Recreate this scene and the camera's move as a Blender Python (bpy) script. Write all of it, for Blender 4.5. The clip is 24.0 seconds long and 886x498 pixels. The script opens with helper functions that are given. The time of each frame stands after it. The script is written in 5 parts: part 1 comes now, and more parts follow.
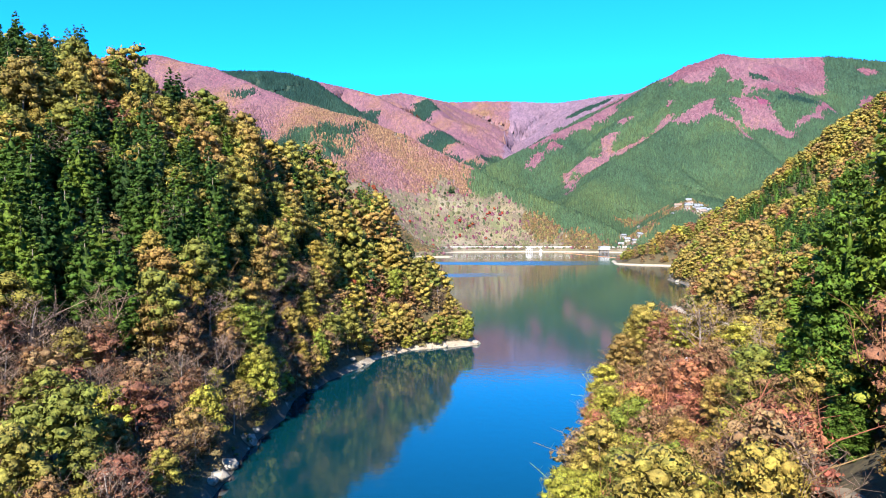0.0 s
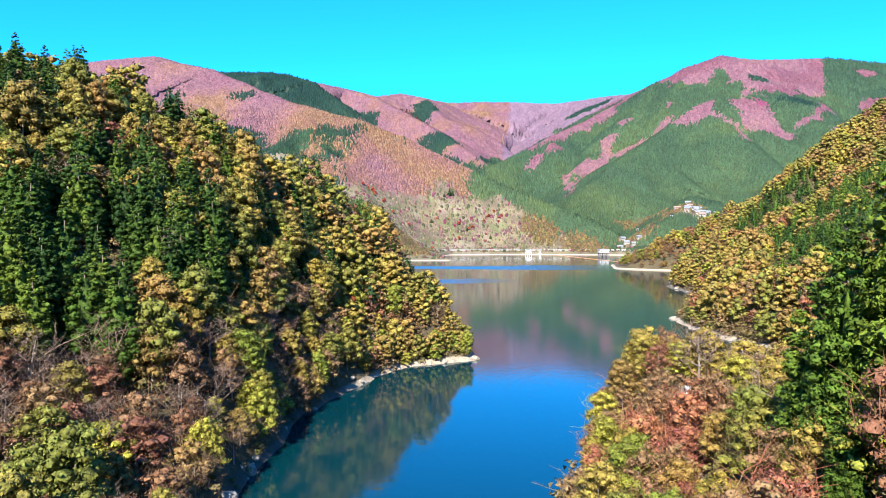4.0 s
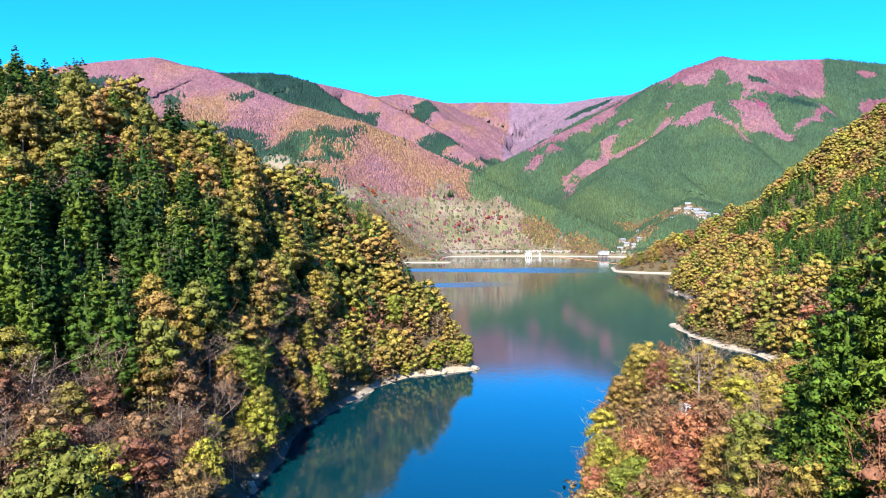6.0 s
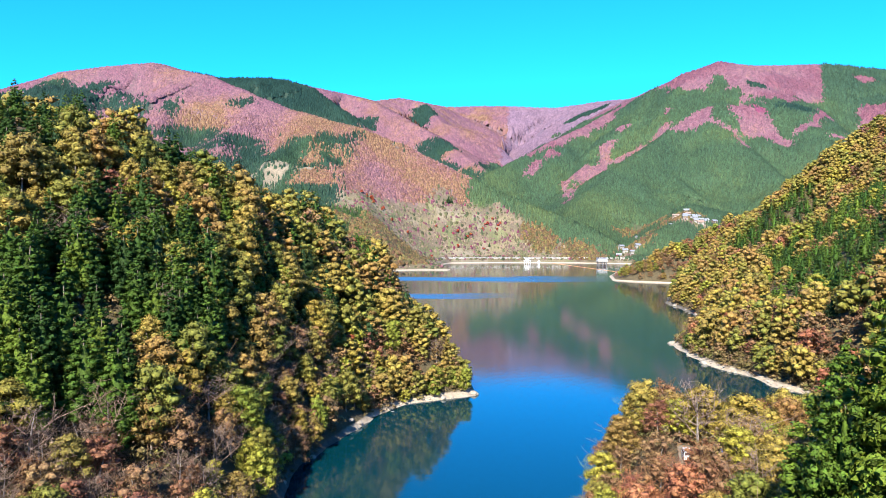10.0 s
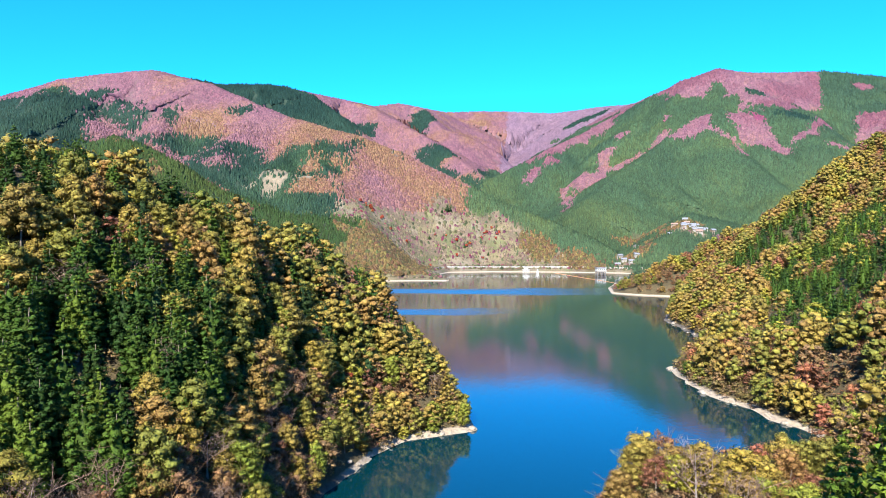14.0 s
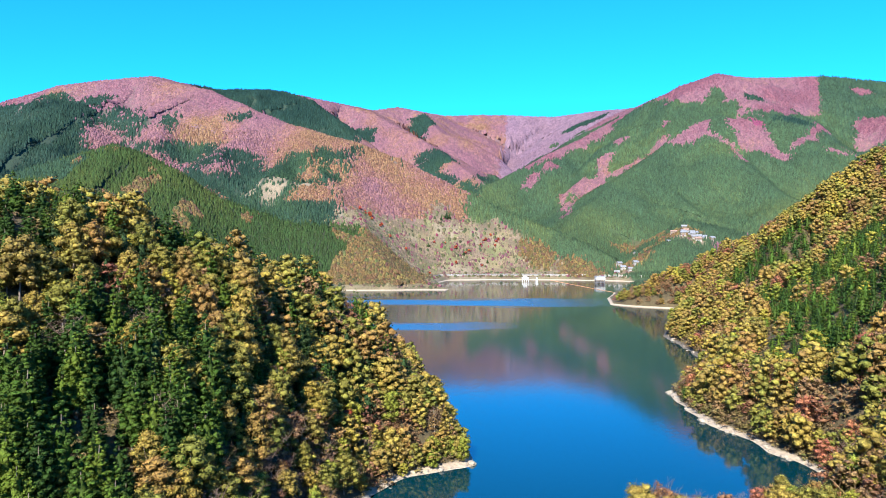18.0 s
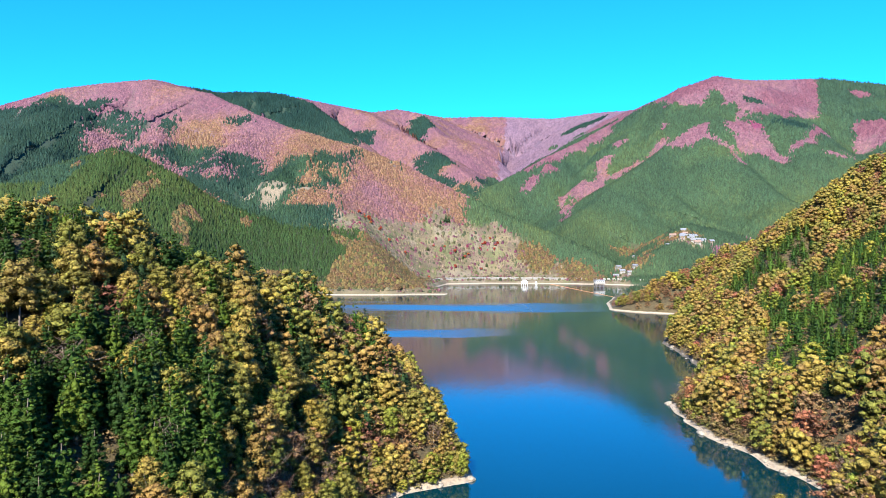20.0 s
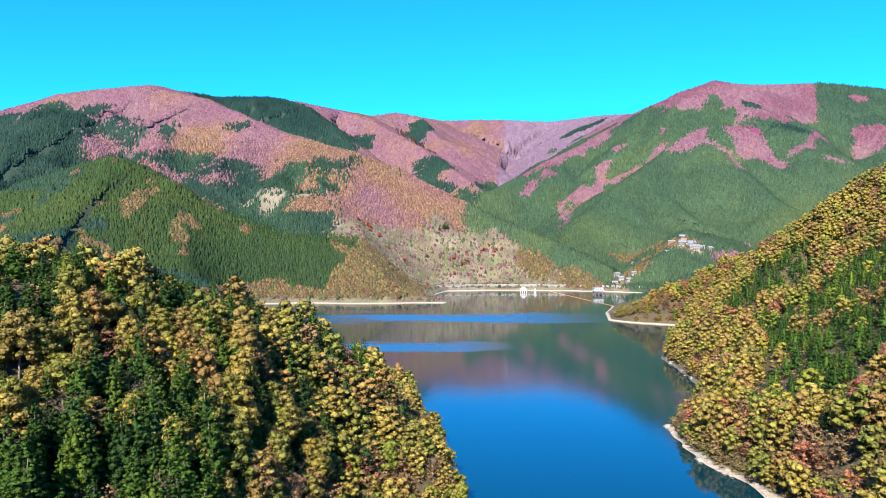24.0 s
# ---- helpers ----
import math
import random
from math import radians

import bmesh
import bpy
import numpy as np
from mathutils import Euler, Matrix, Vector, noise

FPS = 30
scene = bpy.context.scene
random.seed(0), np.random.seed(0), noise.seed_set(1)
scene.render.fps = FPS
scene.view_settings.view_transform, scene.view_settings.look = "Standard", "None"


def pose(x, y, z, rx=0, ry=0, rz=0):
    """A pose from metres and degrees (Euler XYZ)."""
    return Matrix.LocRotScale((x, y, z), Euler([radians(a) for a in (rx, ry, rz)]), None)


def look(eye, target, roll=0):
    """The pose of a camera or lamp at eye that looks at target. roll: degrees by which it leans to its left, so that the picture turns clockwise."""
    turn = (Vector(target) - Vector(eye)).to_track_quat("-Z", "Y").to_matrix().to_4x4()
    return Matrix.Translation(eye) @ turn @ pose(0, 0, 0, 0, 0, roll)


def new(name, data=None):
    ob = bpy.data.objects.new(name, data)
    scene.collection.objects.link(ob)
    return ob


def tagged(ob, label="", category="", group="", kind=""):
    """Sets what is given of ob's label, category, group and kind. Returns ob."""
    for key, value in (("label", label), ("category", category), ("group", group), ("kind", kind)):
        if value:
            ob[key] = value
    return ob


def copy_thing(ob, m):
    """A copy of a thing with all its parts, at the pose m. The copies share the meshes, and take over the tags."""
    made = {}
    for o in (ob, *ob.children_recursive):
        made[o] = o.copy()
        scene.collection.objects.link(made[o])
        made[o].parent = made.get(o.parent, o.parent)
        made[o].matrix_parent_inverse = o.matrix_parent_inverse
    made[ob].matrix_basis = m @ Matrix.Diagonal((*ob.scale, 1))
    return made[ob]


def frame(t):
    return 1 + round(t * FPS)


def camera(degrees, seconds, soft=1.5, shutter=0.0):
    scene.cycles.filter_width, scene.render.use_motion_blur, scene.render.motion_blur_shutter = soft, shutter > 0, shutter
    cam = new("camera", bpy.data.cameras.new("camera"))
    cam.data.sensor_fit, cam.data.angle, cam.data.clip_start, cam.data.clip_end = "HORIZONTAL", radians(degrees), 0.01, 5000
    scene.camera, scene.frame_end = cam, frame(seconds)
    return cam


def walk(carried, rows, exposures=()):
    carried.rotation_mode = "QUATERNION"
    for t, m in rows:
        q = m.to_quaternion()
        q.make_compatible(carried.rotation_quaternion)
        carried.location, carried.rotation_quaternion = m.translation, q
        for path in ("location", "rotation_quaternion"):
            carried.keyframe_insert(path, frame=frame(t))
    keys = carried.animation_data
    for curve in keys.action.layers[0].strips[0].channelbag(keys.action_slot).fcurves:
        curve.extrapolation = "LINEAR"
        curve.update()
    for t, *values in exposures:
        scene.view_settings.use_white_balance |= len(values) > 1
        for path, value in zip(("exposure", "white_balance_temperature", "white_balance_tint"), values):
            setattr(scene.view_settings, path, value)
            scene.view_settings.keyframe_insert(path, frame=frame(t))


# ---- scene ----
cam = camera(63.2, 24.0, soft=0.6)
PATH = [
    (0.0, pose(0, 0.00, 35.32, 88.66, 0.08, 0.00)),
    (1.0, pose(0, 0.01, 36.53, 88.65, 0.06, -0.00)),
    (2.0, pose(0, 0.06, 37.75, 88.64, 0.04, -0.01)),
    (2.5, pose(0, 0.06, 38.34, 88.64, 0.04, -0.02)),
    (4.5, pose(0, -0.08, 41.03, 88.65, 0.06, -0.06)),
    (5.0, pose(0, -0.06, 41.81, 88.63, 0.05, -0.06)),
    (6.0, pose(0, -0.04, 43.43, 88.64, 0.04, -0.06)),
    (7.0, pose(0, -0.08, 45.02, 88.66, 0.02, -0.08)),
    (8.0, pose(0, -0.06, 46.69, 88.69, 0.01, -0.09)),
    (9.0, pose(0, -0.06, 48.58, 88.76, 0.01, -0.12)),
    (10.0, pose(0, -0.05, 50.71, 88.83, 0.02, -0.15)),
    (10.5, pose(0, -0.06, 51.84, 88.87, 0.02, -0.15)),
    (12.5, pose(0, 0.04, 56.81, 89.02, -0.01, -0.20)),
    (13.0, pose(0, 0.00, 58.10, 89.06, -0.02, -0.21)),
    (14.0, pose(0, -0.06, 60.73, 89.11, -0.05, -0.24)),
    (15.0, pose(0, 0.07, 63.33, 89.16, -0.07, -0.26)),
    (16.0, pose(0, 0.04, 65.91, 89.20, -0.08, -0.28)),
    (17.0, pose(0, 0.10, 68.52, 89.23, -0.07, -0.29)),
    (18.0, pose(0, 0.12, 70.99, 89.27, -0.04, -0.30)),
    (19.0, pose(0, -0.02, 73.26, 89.32, -0.01, -0.32)),
    (19.5, pose(0, -0.16, 74.40, 89.34, -0.00, -0.34)),
    (21.5, pose(0, -0.16, 79.47, 89.41, -0.02, -0.40)),
    (22.0, pose(0, -0.18, 80.72, 89.41, -0.02, -0.41)),
    (23.0, pose(0, -0.26, 83.21, 89.41, -0.01, -0.41)),
    (24.0, pose(0, -0.46, 85.78, 89.47, 0.01, -0.44)),
]
walk(cam, PATH, [(0.0, 1.74), (10.0, 1.66), (19.0, 1.53), (24.0, 1.5)])

# ---- light ----
SUN_TO = Vector((-0.22, -0.78, 0.575)).normalized()
world = bpy.data.worlds.new("sky")
scene.world = world
world.use_nodes = True
wn, wl = world.node_tree.nodes, world.node_tree.links
sky = wn.new("ShaderNodeTexSky")
sky.sky_type = "NISHITA"
sky.sun_disc = False
sky.sun_elevation = math.asin(SUN_TO.z)
sky.sun_rotation = math.atan2(SUN_TO.x, SUN_TO.y)
sky.altitude = 600
sky.air_density, sky.dust_density, sky.ozone_density = 1.0, 0.2, 3.0
grade = wn.new("ShaderNodeMix")
grade.data_type, grade.blend_type = "RGBA", "MULTIPLY"
grade.inputs["Factor"].default_value = 1.0
grade.inputs["B"].default_value = (0.08, 1.16, 2.2, 1)
wl.new(sky.outputs["Color"], grade.inputs["A"])
wl.new(grade.outputs["Result"], wn["Background"].inputs["Color"])
wn["Background"].inputs["Strength"].default_value = 0.061
sun = new("sun", bpy.data.lights.new("sun", "SUN"))
sun.data.energy, sun.data.angle, sun.data.color = 5.0, radians(0.6), (1.0, 0.95, 0.86)
sun.matrix_world = look(SUN_TO * 900, (0, 0, 0))
scene.view_settings.exposure = 1.6


# ---- small tools ----
def lattice(ix, iy, seed):
    n = (ix.astype(np.int64) * 374761393 + iy.astype(np.int64) * 668265263 + seed * 974634777) & 0xFFFFFFFF
    n = ((n ^ (n >> 13)) * 1274126177) & 0xFFFFFFFF
    return ((n ^ (n >> 16)) & 0xFFFF) / 65535.0


def value_noise(x, y, size, seed):
    """Smooth noise, -1 to 1, with features of that size in metres."""
    u, v = x / size, y / size
    iu, iv = np.floor(u), np.floor(v)
    fu, fv = u - iu, v - iv
    fu, fv = fu * fu * (3 - 2 * fu), fv * fv * (3 - 2 * fv)
    a, b = lattice(iu, iv, seed), lattice(iu + 1, iv, seed)
    c, d = lattice(iu, iv + 1, seed), lattice(iu + 1, iv + 1, seed)
    return 2 * ((a * (1 - fu) + b * fu) * (1 - fv) + (c * (1 - fu) + d * fu) * fv) - 1


def fbm(x, y, size, seed, octaves=4):
    return sum(value_noise(x, y, size / 2**k, seed + k) * 0.5**k for k in range(octaves))


def along(px, py, line):
    """Distance to a polyline, and the height of the polyline at the nearest place."""
    best, height = np.full(px.shape, 1e9), np.zeros(px.shape)
    for (ax, ay, az), (bx, by, bz) in zip(line, line[1:]):
        dx, dy = bx - ax, by - ay
        u = np.clip(((px - ax) * dx + (py - ay) * dy) / (dx * dx + dy * dy), 0, 1)
        far = np.hypot(px - ax - u * dx, py - ay - u * dy)
        near = far < best
        best, height = np.where(near, far, best), np.where(near, az + u * (bz - az), height)
    return best, height


# ---- the valley: shores and ridges, in metres over the lake ----
SHORE_LEFT = [(-40, -320), (-52, -200), (-46, -60), (-38, 40), (-32, 97), (-32, 115), (-31, 155), (-22, 190), (-9, 214), (11, 226),
              (9, 242), (3, 275), (2, 320), (-3, 356), (-14, 420), (-60, 500), (-120, 620), (-185, 800), (-230, 930), (-250, 1002), (-212, 1014)]
SHORE_FAR = [(-90, 1008), (-20, 1014), (8, 1012), (14, 1030), (-6, 1090), (-4, 1180), (14, 1262), (90, 1282), (200, 1276), (290, 1250), (348, 1214)]
SHORE_RIGHT = [(330, 1130), (280, 1040), (236, 966), (203, 870), (188, 788), (206, 762), (246, 736), (232, 690), (196, 620), (166, 530),
               (157, 430), (136, 385), (106, 331), (102, 300), (104, 274), (110, 247), (114, 224), (116, 204), (102, 188),
               (78, 180), (56, 176), (42, 164), (32, 148), (25, 124), (16, 100), (6, 62), (-2, 10), (-8, -60), (-14, -200), (-16, -320)]
LAKE = SHORE_LEFT + SHORE_FAR + SHORE_RIGHT

# crest lines (x, y, z) with the fall of their flanks and how far their tops are rounded
RIDGES_NEAR = [
    ([(-330, -250, 120), (-250, -40, 120), (-180, 90, 84), (-117, 160, 76), (-108, 188, 76), (-94, 222, 72), (-76, 241, 65), (-53, 247, 56), (-38, 262, 47), (-19, 290, 30), (-7, 310, 17)], 0.80, 6),
    ([(-330, -250, 120), (-330, 60, 96), (-260, 230, 66), (-190, 270, 64), (-108, 188, 76)], 0.7, 8),
    ([(-117, 160, 79), (-95, 176, 74), (-84, 187, 70), (-67, 195, 63), (-54, 201, 56), (-43, 211, 48), (-30, 222, 38), (-16, 228, 25), (-4, 227, 13), (7, 227, 4)], 0.86, 4),
]
RIDGES_MIDDLE = [
    ([(130, -250, 60), (90, -40, 46), (58, 30, 38), (52, 50, 33), (50, 70, 24), (50, 86, 16), (49, 105, 13), (46, 125, 12), (42, 144, 11)], 0.7, 3),
    ([(90, -40, 46), (180, 70, 60), (230, 200, 86), (330, 330, 130), (430, 470, 170), (420, 580, 165)], 0.62, 8),
    ([(420, 580, 165), (338, 560, 130), (300, 548, 108), (268, 530, 89), (238, 514, 73), (200, 508, 42)], 0.72, 5),
    ([(420, 580, 165), (370, 680, 110), (310, 722, 62), (270, 760, 36), (232, 786, 16)], 0.62, 5),
    ([(370, 680, 110), (420, 830, 74), (375, 975, 45), (300, 980, 22)], 0.5, 6),
]
RIDGES_HIGH = [
    ([(700, 300, 260), (560, 520, 220), (420, 580, 165)], 0.6, 10),
    ([(-1000, 1060, 150), (-796, 1100, 146), (-680, 1120, 160), (-608, 1150, 194), (-532, 1180, 221), (-486, 1180, 209), (-425, 1165, 178), (-357, 1150, 138), (-264, 1135, 111), (-191, 1125, 102), (-110, 1105, 67), (-31, 1075, 26), (-8, 1055, 10)], 0.55, 10),
]
RIDGES = RIDGES_NEAR + RIDGES_MIDDLE + RIDGES_HIGH
MOUNTAINS_NEAR = [
    ([(-1422, 1700, 323), (-1057, 1750, 400), (-937, 1780, 447), (-720, 1803, 476), (-550, 1740, 426), (-421, 1660, 363), (-267, 1590, 304), (-99, 1500, 253), (-5, 1450, 205), (95, 1410, 155), (189, 1370, 112), (246, 1330, 80), (300, 1270, 38)], 0.52, 14),
    ([(-720, 1803, 476), (-718, 2300, 541), (-609, 2400, 563), (-486, 2350, 544), (-404, 2300, 507), (-300, 2200, 424), (-208, 2050, 312)], 0.6, 14),
    ([(-609, 2400, 563), (-554, 2900, 644), (-409, 3000, 630), (-282, 2900, 583), (-157, 2700, 491), (-28, 2500, 393), (96, 2200, 269), (141, 2050, 227)], 0.6, 14),
]
MOUNTAINS_MIDDLE = [
    ([(-409, 3000, 630), (-355, 3800, 745), (-233, 4000, 798), (-90, 3900, 756), (2, 3500, 586)], 0.6, 14),
    ([(-233, 4000, 798), (20, 4600, 853), (349, 4650, 869), (750, 4650, 855), (930, 4300, 831), (975, 3700, 738)], 0.5, 14),
    ([(975, 3700, 738), (773, 2850, 587), (865, 2650, 616), (956, 2480, 640), (1052, 2500, 629), (1335, 2550, 645), (1624, 2600, 632), (2397, 2700, 591)], 0.6, 14),
    ([(773, 2850, 583), (541, 2500, 442), (371, 2300, 350), (207, 2100, 261), (108, 1950, 202)], 0.6, 14),
]
MOUNTAINS_HIGH = [
    ([(956, 2480, 640), (914, 2300, 513), (739, 2133, 403), (576, 1950, 294), (420, 1750, 203), (301, 1560, 117), (254, 1430, 69)], 0.55, 14),
    ([(739, 2133, 403), (771, 2020, 358), (779, 1850, 269), (787, 1650, 171)], 0.55, 14),
    ([(1335, 2550, 645), (1048, 2200, 391), (1022, 1950, 310), (1063, 1700, 214), (1168, 1600, 181)], 0.6, 14),
    ([(624, 1480, 80), (499, 1440, 106), (444, 1340, 68), (333, 1260, 34)], 0.5, 10),
    ([(-2400, 600, 420), (-1500, 900, 330), (-1100, 500, 300), (-900, -100, 330), (-700, -900, 380), (200, -1300, 330), (900, -900, 340), (1300, 0, 360), (1500, 800, 340), (2200, 1500, 400)], 0.5, 20),
]
MOUNTAINS = MOUNTAINS_NEAR + MOUNTAINS_MIDDLE + MOUNTAINS_HIGH


def shore_distance(x, y):
    """Metres from the shore: over 0 on land, under 0 on the lake."""
    loop = [(a, b, 0) for a, b in LAKE + LAKE[:1]]
    far, _ = along(x, y, loop)
    inside = np.zeros(x.shape, bool)
    for (ax, ay, _), (bx, by, _) in zip(loop, loop[1:]):
        if ay != by:
            inside ^= ((ay > y) != (by > y)) & (x < (bx - ax) * (y - ay) / (by - ay) + ax)
    return np.where(inside, -far, far)


def ground(x, y):
    """Height of the land at places of the plan."""
    x, y = np.asarray(x, float), np.asarray(y, float)
    near = np.full(x.shape, 3.0)
    for line, fall, top in RIDGES:
        far, crest = along(x, y, line)
        near = np.maximum(near, crest - fall * (np.sqrt(far * far + top * top) - top))
    near = near + fbm(x, y, 46, 3, 3) * np.clip(near / 20, 0, 1) * 2.6
    wide, crest_far = np.full(x.shape, 2.0), np.full(x.shape, 1e9)
    wx, wy = x + 46 * fbm(x, y, 260, 21, 3), y + 46 * fbm(x, y, 260, 31, 3)
    for line, fall, top in MOUNTAINS:
        far, crest = along(x, y, line)
        warp, _ = along(wx, wy, line)
        crest_far = np.minimum(crest_far, far)
        far = far + (warp - far) * np.clip(far / 160, 0, 1)
        wide = np.maximum(wide, crest - fall * (np.sqrt(far * far + top * top) - top))
    wide = wide + np.clip((wide - 20) / 150, 0, 1) * np.clip(crest_far / 170, 0.12, 1) * np.clip((2950 - y) / 800, 0.05, 1) * (14 * fbm(x, y, 150, 41, 4) + 17 - 50 * np.abs(fbm(wx, wy * 0.7, 170, 51, 3)))
    land = np.maximum(near, wide)
    d = shore_distance(x, y) + 1.5 * fbm(x, y, 17, 61, 3) * np.clip((900 - y) / 300, 0.2, 1)
    steep = np.where(x > 50, np.where(y < 330, 1.2, 0.9), np.where((y > 130) & (y < 262), 1.75, 0.92))
    bank = np.where(y > 950, 0.14 * np.clip(d - 5, 0, 40) + 0.9 * np.maximum(d - 45, 0), steep * np.maximum(d - 5, 0))
    beach = 0.16 * np.clip(d, 0, 5) + bank + np.where(y > 950, 4.2, 0.7) * np.clip(d, 0, 3) / 3
    rocky = (y < 196) & (x < 100)
    beach = np.where(rocky, np.where(x < 0, 0.95 + 0.8 * np.clip((y - 110) / 40, 0, 1), 0.95) * d, beach)
    return np.where(d > 0, np.minimum(land, beach), np.maximum(d * 0.5, -14.0))


# ---- land cover: 0 rock and soil, 1 conifer wood, 2 golden wood, 3 bare rose-brown wood, 4 scrub and grass, 5 pale scree
def inside_patch(x, y, cx, cy, rx, ry, turn=0.0, rough=0.5):
    c, s = math.cos(radians(turn)), math.sin(radians(turn))
    u, v = ((x - cx) * c + (y - cy) * s) / rx, (-(x - cx) * s + (y - cy) * c) / ry
    return u * u + v * v < 1 + rough * 2 * fbm(x, y, 0.5 * min(rx, ry) + 20, 71, 3)


# woods that differ from those round them: (kind, x, y, half width, half depth, turn)
LEFT_PATCHES = [
    (1, -670, 1559, 34, 20, 0), (1, -712, 1598, 20, 44, -12), (1, -652, 1600, 20, 14, 0), (1, -588, 1570, 15, 50, 20), (1, -439, 1614, 24, 9, 20),
    (3, -541, 1440, 44, 16, 0), (3, -436, 1404, 34, 12, 0), (3, -470, 1330, 26, 14, 0), (3, -255, 1400, 22, 30, 0),
    (5, -352, 1360, 20, 26, 0), (5, -304, 1343, 26, 24, 0), (5, -256, 1350, 20, 18, 0), (5, -93, 1535, 8, 30, 20),
]
RIGHT_PATCHES = [
    (1, 972, 2215, 22, 46, 0), (1, 1010, 2060, 50, 46, 0), (3, 985, 2160, 40, 50, 0),
    (3, 365, 1995, 56, 46, 10), (3, 330, 1850, 16, 90, -10), (6, 360, 1985, 16, 12, 0), (8, 680, 2191, 18, 26, 0), (3, 700, 2230, 14, 20, 0),
    (3, 1050, 1885, 34, 22, 0), (3, 1285, 2117, 50, 60, 0), (3, 1450, 2475, 36, 26, 0), (3, 1234, 2090, 30, 26, 0), (8, 905, 2050, 18, 50, 0),
]
FAR_PATCHES = [(1, -100, 3690, 60, 150, 0), (1, 800, 3900, 120, 60, 0), (1, -30, 2365, 60, 70, 20)]
LOW_PATCHES = [(2, 410, 1475, 52, 40, 0), (2, 345, 1330, 36, 40, 0), (2, 450, 1400, 60, 20, 0), (3, 540, 1345, 34, 20, 0), (4, 474, 1372, 40, 26, 0), (4, 330, 1272, 26, 14, 0), (3, 640, 1500, 14, 40, 0)]
# bare woods that run down the spurs and gullies: the line, its half width
BARE_BANDS = [
    ([(960, 2260, 0), (870, 2090, 0), (871, 1961, 0), (904, 1884, 0)], 28), ([(904, 1884, 0), (1008, 1956, 0), (1100, 2060, 0)], 18),
    ([(745, 2066, 0), (797, 1969, 0), (792, 1864, 0)], 8), ([(745, 2078, 0), (666, 2042, 0), (612, 2074, 0), (520, 2038, 0)], 29),
    ([(570, 2235, 0), (536, 2167, 0), (481, 2111, 0), (434, 1974, 0)], 17), ([(232, 2040, 0), (335, 2188, 0)], 20), ([(409, 1962, 0), (330, 1790, 0), (300, 1690, 0)], 18),
]


def cover(x, y, z):
    n = fbm(x, y, 180, 81, 4)
    fine = fbm(x, y, 60, 91, 3)
    right = x > 0.12 * y - 120
    crest = along(x, y, MOUNTAINS[5][0])[0]
    kind = np.where(right & (crest < 165 + 70 * n) & (x < 1325 - 0.48 * (2516 - y)), 3, np.where(right, 6, 1))
    kind = np.where(right & (along(x, y, MOUNTAINS[6][0])[0] < 30 * (1 + 0.7 * fine)) & (y > 2150) & (y < 2900), 3, kind)
    kind = np.where(right & (x > 925) & (z > 448 + 26 * fine) & (x < 1325 - 0.48 * (2516 - y)), 3, kind)
    kind = np.where(right & (along(x, y, [(905, 2352, 0), (840, 2240, 0), (760, 2110, 0)])[0] < 14 + 0.16 * (2380 - y) + 12 * fine) & (y < 2372), 6, kind)
    for line, reach in BARE_BANDS:
        kind = np.where(right & (along(x, y, line)[0] < reach * (1 + 0.9 * fine)), 3, kind)
    # past about 3 km the woods turn lilac: distance haze put into the colour
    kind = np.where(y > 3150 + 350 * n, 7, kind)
    massif = ~right & (y > 1250)
    line = 256 + 125 * np.clip((-712 - x) / 50, 0, 1) + 26 * fine + 10 * n
    mixed = (x > -520) & (z < 250) & (z > 140) & (fbm(x, y * 0.7, 46, 171, 3) > 0.30)
    kind = np.where(massif, np.where((z > line) | mixed, 3, 1), kind)
    kind = np.where(massif & (x > -172 + 30 * fine) & (y < 1700), 3, kind)
    kind = np.where((x < -240) & (y > 2100) & (y < 2700), 1, kind)
    scrub = (y > 1190) & (y < 1520) & (x > -190) & (x < 330) & (y - 1240 < 0.95 * (330 - x)) & (z < 128 + 26 * fine)
    kind = np.where(scrub, 4, kind)
    kind = np.where(inside_patch(x, y, 235, 1320, 80, 26, -35), 2, kind)
    hill = (x < 20) & (y > 980) & (y < 1240) & (z < 235)
    kind = np.where(hill, np.where(fine + (x + 620) / 200 > 0, 9, 1), kind)
    kind = np.where(hill & (x > -140 + 50 * fine) & (z > 6), 2, kind)
    kind = np.where(hill & ((z < 22 + 14 * fine) | (fbm(x, y, 38, 181, 2) > 0.62)), 2, kind)
    kind = np.where(hill & (z < 7), 4, kind)
    for k, cx, cy, rx, ry, turn in LEFT_PATCHES + RIGHT_PATCHES + FAR_PATCHES + LOW_PATCHES:
        kind = np.where(inside_patch(x, y, cx, cy, rx, ry, turn), k, kind)
    return np.where(y < 960, 2, kind)


# ---- materials ----
def material(name, rough=0.8, metal=0.0):
    m = bpy.data.materials.new(name)
    m.use_nodes = True
    b = m.node_tree.nodes["Principled BSDF"]
    b.inputs["Roughness"].default_value, b.inputs["Metallic"].default_value = rough, metal
    return m, m.node_tree.nodes, m.node_tree.links, b


def ramp(nodes, stops):
    r = nodes.new("ShaderNodeValToRGB")
    while len(r.color_ramp.elements) < len(stops):
        r.color_ramp.elements.new(0.5)
    for e, (p, c) in zip(r.color_ramp.elements, stops):
        e.position, e.color = p, (*c, 1)
    return r


